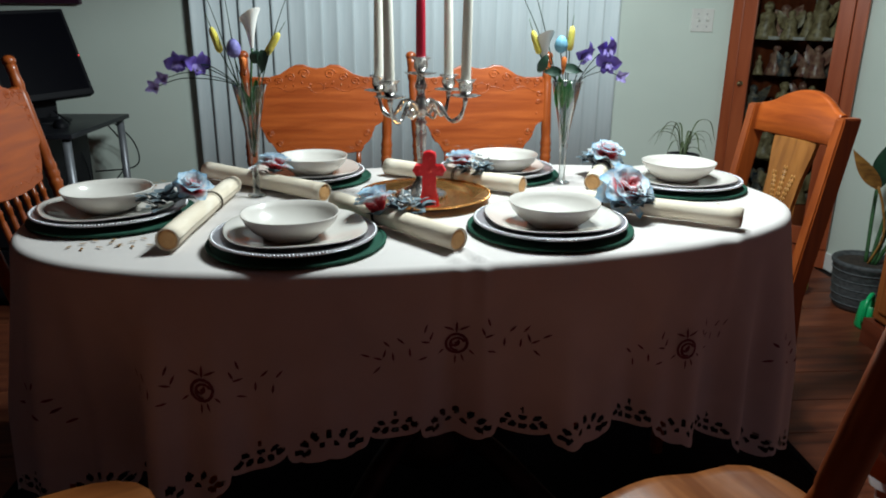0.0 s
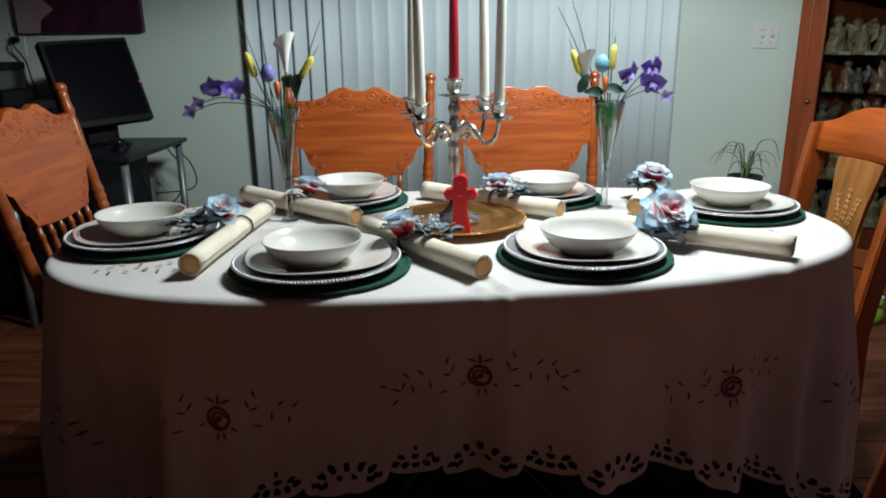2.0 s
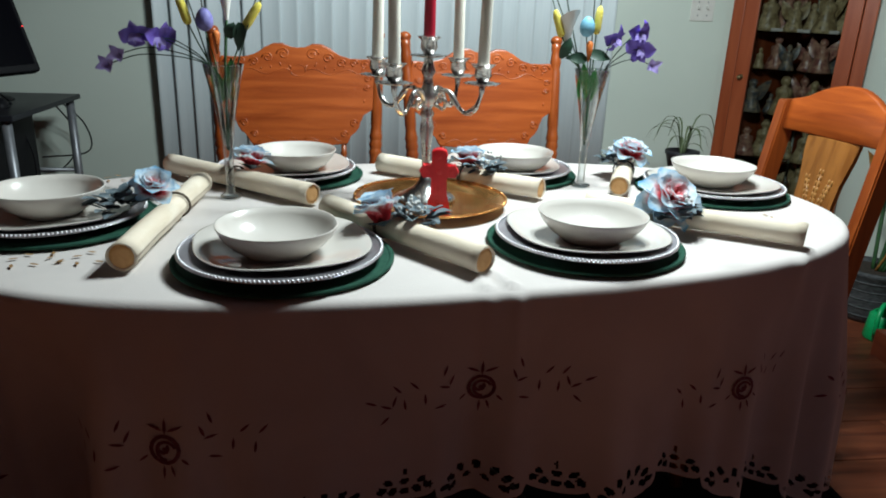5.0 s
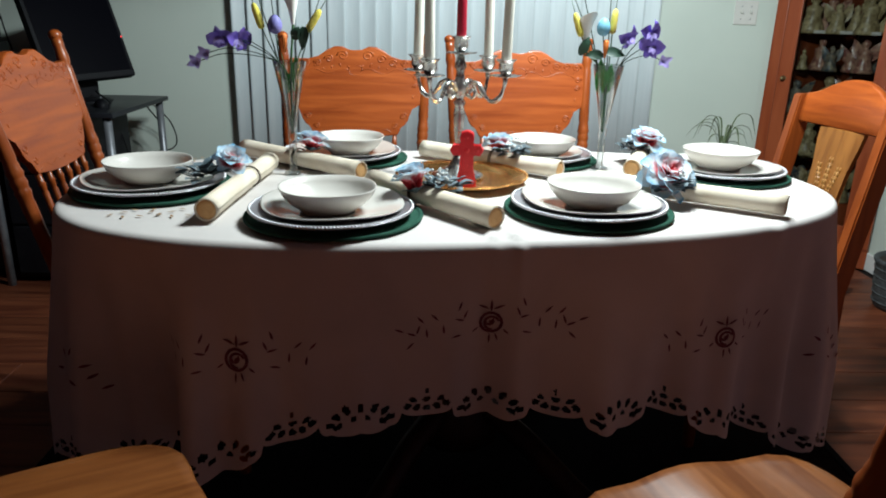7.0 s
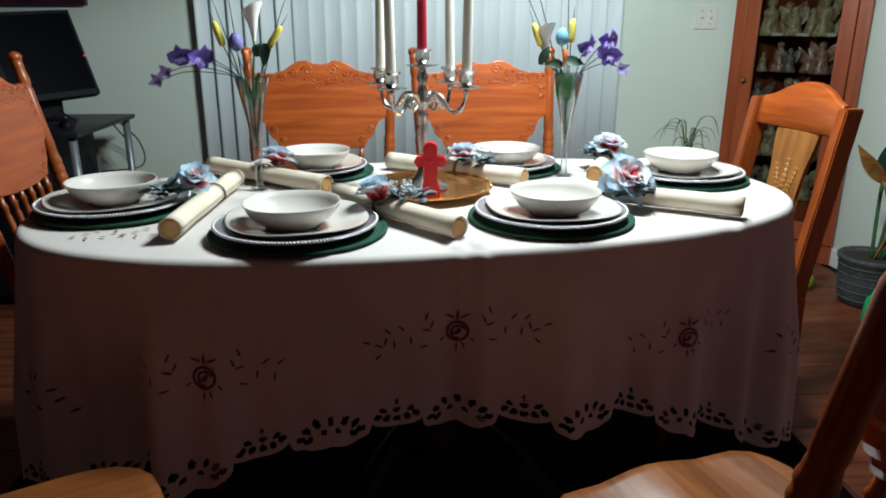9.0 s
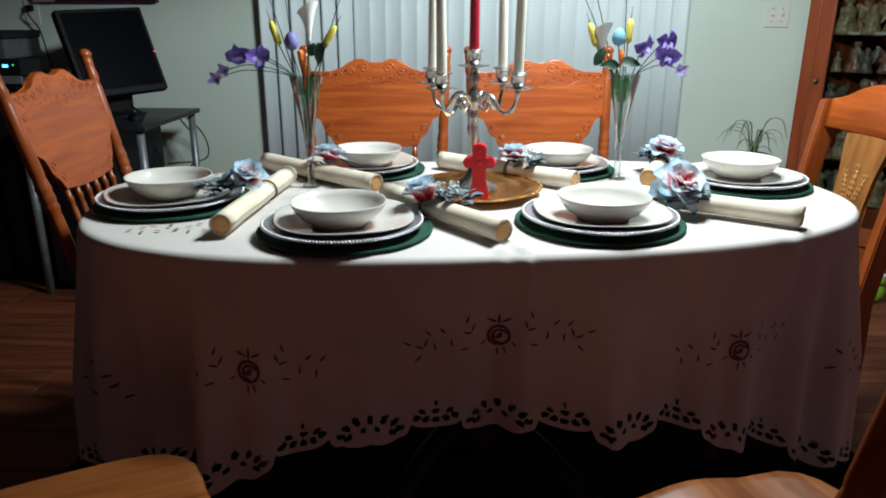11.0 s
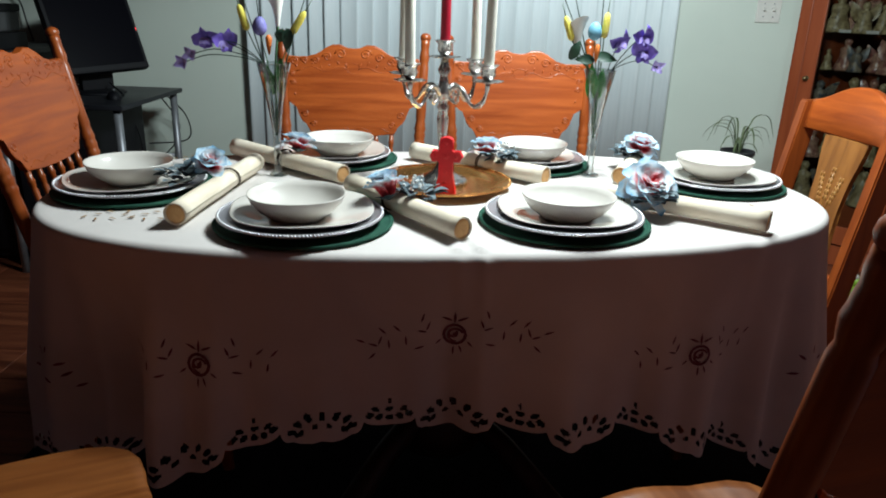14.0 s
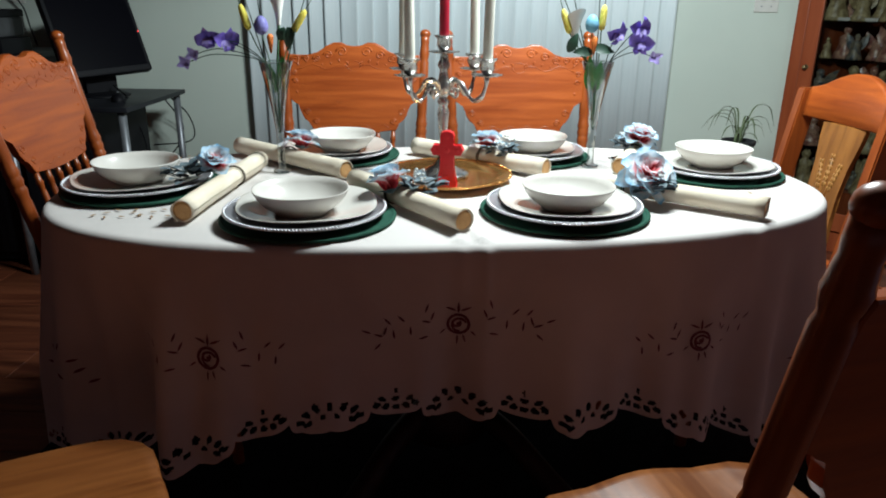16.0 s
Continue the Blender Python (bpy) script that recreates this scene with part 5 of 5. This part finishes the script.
def figurine(m, material, h, wings):
    bm = B()
    lathe(bm, ((0, 0), (0.3, 0), (0.32, 0.04), (0.26, 0.2), (0.17, 0.45), (0.2, 0.58), (0.19, 0.66), (0.07, 0.74), (0.11, 0.82), (0.12, 0.9), (0.07, 0.98), (0, 1.0)), 14)
    if wings:
        for q in (-1, 1):
            leaf_face(bm, (q * 0.08, 0.12, 0.35), (q * 0.42, 0.2, 1.02), 0.34, (0, -1, 0.1), 0.08, 5)
    for v in bm.verts:
        v.co *= h
        v.co.x += 0.02 * h * noise.noise(v.co * 60)
    o = part("figurine", bm, material, at=m)
    return tagged(o, "small glazed ornament on the cabinet's glass shelf", "figurine", "cabinet figurines")


rf = random.Random(3)
CM = pose(mid.x, mid.y, 0, 0, 0, -45)
for si, z in enumerate(SHELVES):
    gap = (SHELVES[si + 1] if si + 1 < len(SHELVES) else 1.9) - z
    for k in range(6):
        x = -0.165 + 0.066 * k + rf.uniform(-0.012, 0.012)
        y = 0.065 + (0.06 if k % 2 else 0.0) + 0.015 * rf.random()
        h = min(gap * 0.88, rf.choice((0.09, 0.13, 0.165, 0.18)) * rf.uniform(0.9, 1.1))
        figurine(CM @ pose(x, y, z + 0.001, 0, 0, rf.uniform(-35, 35)) @ Matrix.Diagonal((rf.uniform(0.85, 1.25), 1, 1, 1)), rf.choice((FIG_C, FIG_C, FIG_P, FIG_B)), h, rf.random() < 0.6)
    if z > 1.0:
        for x in (-0.12, 0.0, 0.12):
            o = part("white_block", box(B(), -0.045, 0.045, -0.012, 0.012, 0, 0.016, 0.005), CERAMIC, at=CM @ pose(x, 0.044, z + 0.001))
            tagged(o, "low white ornament base on the glass shelf", "ornament", "ornament bases")

# ---- hutch on the east wall ----
HX, HY1, HY0 = 1.985, 2.52, 1.235
hutch = thing("china_hutch", pose(HX, HY1, 0), "oak china hutch with panelled doors below and lattice glass above", "hutch")
W = HY1 - HY0
D = X1 - HX - 0.012
bm = B()
box(bm, 0.03, D, -W + 0.02, -0.02, 0.1, 0.70, 0.003)
part("lower_case", bm, HUTCH, hutch)
foot = [(0.0, 0.0), (0.1, 0.0), (0.13, 0.03), (0.17, 0.045), (0.22, 0.05), (W - 0.22, 0.05), (W - 0.17, 0.045), (W - 0.13, 0.03), (W - 0.1, 0.0), (W, 0.0), (W, 0.1), (0, 0.1)]
part("plinth", slab(B(), foot, 0.025, lambda a, b, h: (h, -a, b), 0.003), HUTCH_D, hutch)
part("plinth_side", box(B(), 0.025, D, -0.025, 0, 0.0, 0.1, 0.003), HUTCH_D, hutch)
bm = B()
box(bm, -0.02, D, -W - 0.01, 0.022, 0.708, 0.742, 0.008)
box(bm, 0.005, D, -W + 0.005, 0.005, 0.685, 0.708, 0.004)
part("ledge", bm, HUTCH_D, hutch)
nd = 3
dwid = (W - 0.06) / nd
for i in range(nd):
    y1 = -0.03 - i * dwid
    y0 = y1 - dwid + 0.008
    d = part("door", box(B(), 0.012, 0.032, y0, y1, 0.115, 0.672, 0.004), HUTCH, hutch)
    mid_y = (y0 + y1) / 2

    def raised(ol, out):
        return slab(B(), ol, 0.012, lambda a, b, h: (0.0135 - h, a, b), 0.006)
    for a, b in ((y0 + 0.035, mid_y - 0.02), (mid_y + 0.02, y1 - 0.035)):
        part("small_panel", raised(((a, 0.50), (b, 0.50), (b, 0.64), (a, 0.64)), 0), HUTCH, d)
    arch = [(y0 + 0.035, 0.15), (y1 - 0.035, 0.15), (y1 - 0.035, 0.4)] + [(mid_y + (dwid / 2 - 0.04) * math.cos(k * math.pi / 10), 0.4 + 0.06 * math.sin(k * math.pi / 10)) for k in range(1, 10)] + [(y0 + 0.035, 0.4)]
    part("arched_panel", raised(arch, 0), HUTCH, d)
    bm = B()
    py = mid_y
    lathe(bm, ((0, 0.012), (0.01, 0.01), (0.016, 0.004), (0.017, 0)), 12, pose(0.002, py, 0.395, 0, -90))
    tube(bm, [(-0.012, py + 0.024 * math.cos(k * 0.5236), 0.375 + 0.024 * math.sin(k * 0.5236)) for k in range(13)], 0.0042, 7)
    for a in (-0.026, 0.026):
        ball(bm, (-0.004, py + a, 0.395), 0.008, u=8, v=6)
    part("ring_pull", bm, BRASS, d, "aged brass ring pull")
UX = 0.024
part("upper_back", box(B(), D - 0.02, D, -W + 0.02, -0.02, 0.742, 1.95), HUTCH_D, hutch)
part("upper_side", box(B(), UX + 0.025, D - 0.02, -0.047, -0.022, 0.742, 1.95, 0.003), HUTCH_D, hutch)
part("upper_side", box(B(), UX + 0.025, D - 0.02, -W + 0.022, -W + 0.047, 0.742, 1.95, 0.003), HUTCH_D, hutch)
part("cornice", box(B(), UX - 0.03, D, -W - 0.005, 0.005, 1.95, 2.03, 0.012), HUTCH_D, hutch)
uw = (W - 0.044) / 4
for i in range(4):
    y1 = -0.022 - i * uw
    y0 = y1 - uw + 0.006
    bm = B()
    for a, b, c, e in ((y0, y0 + 0.05, 0.755, 1.94), (y1 - 0.05, y1, 0.755, 1.94), (y0 + 0.05, y1 - 0.05, 0.755, 0.82), (y0 + 0.05, y1 - 0.05, 1.87, 1.94)):
        box(bm, UX, UX + 0.022, a, b, c, e, 0.004)
    d = part("glass_door", bm, HUTCH_D, hutch)
    p = part("pane", box(B(), UX + 0.01, UX + 0.013, y0 + 0.045, y1 - 0.045, 0.815, 1.875), LEADED, d)
    p.visible_shadow = False
    ya, yb, za, zb = y0 + 0.05, y1 - 0.05, 0.82, 1.87
    sp, slope = 0.125, 1.7
    for q in (-1, 1):
        bm = B()
        for k in range(-10, 22):
            c0 = za + k * sp * slope * 0.94
            pts = []
            for yy in np.linspace(ya, yb, 24):
                zz = c0 + q * slope * (yy - (ya if q > 0 else yb))
                if za <= zz <= zb:
                    pts.append((UX + 0.004, yy, zz))
            if len(pts) > 1:
                tube(bm, pts[:1] + pts[-1:], 0.0055, 6)
        part("lattice", bm, HUTCH_D, d)
for z in (1.1, 1.45):
    s = part("shelf", box(B(), UX + 0.03, D - 0.025, -W + 0.09, -0.09, z, z + 0.018), HUTCH_D, hutch)

# ---- corner desk with a monitor ----
desk = thing("computer_desk", pose(-1.495, 3.26, 0), "black glass computer desk with grey metal legs", "desk")
part("desktop", box(B(), -0.13, 0.42, -0.3, 0.34, 0.725, 0.745, 0.004), DESKTOP, desk)
for x, y in ((-0.105, -0.27), (0.385, -0.27), (-0.105, 0.31), (0.385, 0.31)):
    part("leg", tube(B(), [(x, y, 0), (x, y, 0.726)], 0.017, 12), METAL, desk)
part("crossbar", tube(B(), [(0.385, -0.27, 0.3), (0.385, 0.31, 0.3)], 0.011, 10), METAL, desk)
part("crossbar", tube(B(), [(-0.105, 0.31, 0.42), (0.385, 0.31, 0.42)], 0.009, 10), METAL, desk)
unit = part("drawer_unit", box(B(), -0.08, 0.24, -0.24, 0.28, 0.03, 0.722, 0.004), BLACK, desk)
for k in range(3):
    part("drawer_front", box(B(), -0.072, 0.232, -0.256, -0.24, 0.05 + 0.22 * k, 0.258 + 0.22 * k, 0.004), BLACK, unit)

mon = thing("monitor", pose(-1.352, 3.34, 0.745, 0, 0, 50), "black flat computer monitor, switched off, on the desk", "monitor")
part("stand_base", lathe(B(), ((0, 0.014), (0.1, 0.012), (0.115, 0.004), (0.115, 0.0), (0, 0)), 28), BLACK, mon)
part("stand_neck", box(B(), -0.07, 0.07, 0.0, 0.035, 0.01, 0.16, 0.005), BLACK, mon)
tm = pose(0, -0.005, 0.275, -22) @ pose(0, 0, 0, 0, -3, 0)
scr = part("housing", box(B(), -0.192, 0.192, -0.02, 0.03, -0.195, 0.195, 0.008, tm), BLACK, mon)
part("screen", box(B(), -0.176, 0.176, -0.0225, -0.0195, -0.168, 0.178, 0, tm), SCREEN, scr)
part("power_light", box(B(), 0.182, 0.186, -0.0225, -0.019, -0.02, -0.015, 0, tm), LED_R, scr)
ms = thing("computer_mouse", pose(-1.2, 3.16, 0.745, 0, 0, 25), "black computer mouse on the desk", "mouse")
part("shell", ball(B(), (0, 0, 0.004), 0.05, 0.6, 1.0, 0.62, 16, 10), BLACK, ms)
part("wheel", lathe(B(), ((0, -0.003), (0.009, -0.003), (0.009, 0.003), (0, 0.003)), 12, pose(0, 0.03, 0.03, 0, 90)), METAL, ms)
for k, pts in enumerate((((-1.3, 3.34, 0.79), (-1.22, 3.28, 0.752), (-1.2, 3.24, 0.75), (-1.21, 3.2, 0.755)), ((-1.2, 3.6, 0.72), (-1.12, 3.64, 0.55), (-1.22, 3.64, 0.4), (-1.4, 3.62, 0.42)), ((-1.18, 3.62, 0.72), (-1.1, 3.68, 0.6), (-1.1, 3.68, 0.48), (-1.3, 3.68, 0.45)), ((-1.3, 3.44, 0.72), (-1.24, 3.46, 0.5), (-1.26, 3.48, 0.25), (-1.24, 3.52, 0.02)))):
    o = part("cable", tube(B(), curve(pts, 8), 0.0035, 6), BLACK)
    tagged(o, "black cable hanging behind the desk", "cable", "desk cables")

# Silver-edged shelf; the black body and doors are added to fill the dark below.
stand = thing("media_cabinet", pose(-1.92, 3.36, 0), "silver-edged shelf beside the desk on an added black body", "cabinet")
part("body", box(B(), -0.3, 0.27, -0.24, 0.36, 0.02, 0.905, 0.004), BLACK, stand)
for x in (-0.29, -0.012):
    d = part("door", box(B(), x, x + 0.27, -0.258, -0.24, 0.06, 0.89, 0.004), BLACK, stand)
    part("handle", tube(B(), curve([(x + (0.24 if x < -0.1 else 0.03), -0.258, z) for z in (0.5, 0.51)] + [(x + (0.24 if x < -0.1 else 0.03), -0.275, 0.55), (x + (0.24 if x < -0.1 else 0.03), -0.258, 0.6)], 5), 0.004, 6), METAL, d)
part("top", box(B(), -0.31, 0.285, -0.25, 0.37, 0.905, 0.927, 0.003), DESKTOP, stand)
part("edge_strip", box(B(), -0.31, 0.285, -0.262, -0.251, 0.9, 0.932, 0.003), METAL, stand, "brushed silver front edge")
rt = thing("set_top_box", pose(-1.83, 3.26, 0.928), "black set-top box with a small blue light on the cabinet", "box")
part("case", box(B(), -0.24, 0.16, -0.1, 0.12, 0.0, 0.068, 0.005), BLACK, rt)
part("blue_light", box(B(), 0.085, 0.108, -0.1025, -0.0995, 0.036, 0.048), LED_B, rt)
part("green_light", box(B(), 0.128, 0.133, -0.1025, -0.0995, 0.044, 0.049), LED_G, rt)
pr = thing("printer", pose(-1.88, 3.3, 0.997), "grey printer with a black lid on the set-top box", "printer")
part("body", box(B(), -0.2, 0.15, -0.13, 0.14, 0.0, 0.082, 0.008), GREYBOX, pr)
part("lid", box(B(), -0.21, 0.155, -0.14, 0.15, 0.082, 0.116, 0.008), BLACK, pr, "black printer lid")
part("paper_slot", box(B(), -0.15, 0.1, -0.133, -0.128, 0.03, 0.042), BLACK, pr)
out = thing("wall_outlet", pose(-1.95, Y1, 1.19), "ivory wall outlet with a dangling dark cord", "outlet")
part("plate", box(B(), -0.036, 0.036, -0.007, 0, -0.058, 0.058, 0.003), PLASTIC_W, out)
part("plug", box(B(), -0.014, 0.014, -0.035, -0.007, 0.008, 0.036, 0.004), BLACK, out)
part("cord", tube(B(), curve([(0, -0.034, 0.022), (0.005, -0.05, -0.01), (0.04, -0.035, -0.08), (0.06, -0.04, -0.17), (0.075, -0.03, -0.26)], 6), 0.004, 6), BLACK, out)

# ---- plants ----
ps = thing("plant_stand", pose(1.555, 3.38, 0), "small dark plant stand under a potted spider plant", "stand")
part("top", lathe(B(), ((0, 0.46), (0.13, 0.46), (0.135, 0.468), (0.13, 0.476), (0, 0.476)), 28), CHERRY, ps)
for k in range(3):
    a = k * 2.094 + 0.4
    part("leg", tube(B(), [(0.14 * math.cos(a), 0.14 * math.sin(a), 0), (0.09 * math.cos(a), 0.09 * math.sin(a), 0.46)], 0.012, 8), CHERRY, ps)
sp = thing("spider_plant", pose(1.555, 3.38, 0.477), "spider plant with arching striped leaves in a dark pot", "plant")
part("pot", lathe(B(), ((0, 0), (0.05, 0), (0.07, 0.085), (0.076, 0.09), (0.076, 0.105), (0.07, 0.105), (0.066, 0.09), (0, 0.088)), 24), POT_D, sp)
rl = random.Random(11)
for k in range(15):
    a = k * 2.4
    L, up = rl.uniform(0.1, 0.19), rl.uniform(0.05, 0.16)
    c, s = math.cos(a), math.sin(a)
    pts = curve([(0.01 * c, 0.01 * s, 0.09), (0.3 * L * c, 0.3 * L * s, 0.09 + up), (0.75 * L * c, 0.75 * L * s, 0.09 + up * 1.05), (L * c, L * s, 0.09 + up * 0.45)], 4)
    bm = B()
    rows = []
    for i, q in enumerate(pts):
        w = 0.005 * math.sin(math.pi * min(0.98, 0.15 + 0.85 * i / len(pts)))
        rows.append((bm.verts.new(q + Vector((-s * w, c * w, 0))), bm.verts.new(q - Vector((0, 0, w * 0.5))), bm.verts.new(q + Vector((s * w, -c * w, 0)))))
    for p, q in zip(rows, rows[1:]):
        bm.faces.new((p[0], p[1], q[1], q[0]))
        bm.faces.new((p[1], p[2], q[2], q[1]))
    part("leaf", bm, LEAFSPIDER, sp, smooth=True)

POT = Matrix.Diagonal((0.8, 0.8, 0.8, 1))
pp = thing("potted_plant", pose(2.2, 2.86, 0), "broad-leaved green plant in a grey woven basket pot", "plant")
part("basket", lathe(B(), ((0, 0), (0.12, 0), (0.135, 0.03), (0.15, 0.15), (0.155, 0.24), (0.165, 0.25), (0.168, 0.265), (0.16, 0.275), (0.148, 0.27), (0.145, 0.25), (0, 0.245)), 36), WICKER, pp, at=POT)
for k in range(5):
    part("woven_band", tube(B(), [((0.137 + 0.004 * k + 0.003 * (j % 2)) * math.cos(j * 0.1309), (0.137 + 0.004 * k + 0.003 * (j % 2)) * math.sin(j * 0.1309), 0.04 + 0.045 * k) for j in range(49)], 0.0045, 6), WICKER, pp, at=POT)
part("soil", lathe(B(), ((0, 0.252), (0.08, 0.255), (0.144, 0.251)), 20), SOIL, pp, at=POT)
for k, (x, y, z, w, dx) in enumerate(((0.06, -0.1, 0.72, 0.09, 0.03), (0.09, 0.0, 0.76, 0.09, 0.03), (0.1, -0.12, 0.62, 0.085, 0.03), (0.04, 0.08, 0.74, 0.09, 0.0))):
    part("stalk", tube(B(), curve([(0.2 * x, 0.2 * y, 0.2), (0.5 * x, 0.6 * y, z * 0.55), (x, y, z - 0.2)], 6), 0.008, 7), STEMGREEN, pp)
    part("leaf", leaf_face(B(), (x, y, z - 0.22), (x + dx, y - 0.05, z), w, (-0.6, -0.8, 0.1), 0.02, 8), LEAFDARK, pp)
part("stalk", tube(B(), curve([(0.0, -0.01, 0.2), (0.006, -0.06, 0.337), (-0.024, -0.07, 0.458), (-0.061, -0.065, 0.554)], 6), 0.005, 6), DRYLEAF, pp, "bent dry stalk")
part("dry_leaf", leaf_face(B(), (-0.056, -0.065, 0.545), (-0.2, -0.07, 0.706), 0.06, (-0.5, -0.8, -0.3), 0.012, 8), DRYLEAF, pp, "withered yellow-brown leaf")
can = thing("watering_can", pose(2.11, 2.64, 0), "bright green plastic watering can beside the plant", "watering can")
part("body", lathe(B(), ((0, 0), (0.055, 0), (0.06, 0.01), (0.05, 0.1), (0.035, 0.115), (0.03, 0.11), (0.045, 0.095), (0, 0.09)), 24), PLASTIC_G, can)
part("handle", tube(B(), curve([(-0.03, -0.03, 0.11), (-0.06, -0.06, 0.17), (-0.1, -0.09, 0.15), (-0.11, -0.1, 0.08), (-0.06, -0.05, 0.02)], 7), 0.009, 8), PLASTIC_G, can)
fr = thing("garden_ornament", pose(2.02, 3.02, 0), "small lime green glazed ornament on the floor", "ornament")
bm = B()
ball(bm, (0, 0, 0.045), 0.045, 0.8, 0.8, 1.0, 14, 9)
ball(bm, (0, -0.005, 0.1), 0.028, 1.1, 0.9, 0.9, 12, 8)
part("body", bm, LIME, fr)
for q in (-1, 1):
    part("eye", ball(B(), (q * 0.016, -0.012, 0.125), 0.011, u=8, v=6), CERAMIC, fr)

# ---- laminate planks ----
PW, PL = 0.19, 1.22


def plank_mesh(l):
    bm = box(B(), 0.0012, l - 0.0012, 0.0008, PW - 0.0008, -0.012, 0.0)
    es = [e for e in bm.edges if all(abs(v.co.z) < 1e-6 for v in e.verts)]
    bmesh.ops.bevel(bm, geom=es, offset=0.0016, segments=1, affect="EDGES")
    me = bpy.data.meshes.new("plank")
    bm.to_mesh(me)
    bm.free()
    me.materials.append(PLANK)
    return me


meshes = {}
rows = int((Y1 + 0.02 - Y0) / PW) + 1
for r in range(rows):
    x = X0 - (r * 0.437) % PL
    while x < X1:
        a, b = max(x, X0), min(x + PL, X1)
        if b - a > 0.05:
            key = round(b - a, 2)
            if key not in meshes:
                meshes[key] = plank_mesh(key)
            o = new("plank", meshes[key])
            o.parent = floor_bed
            o.location = (a, Y0 + r * PW, 0.0)
        x += PL
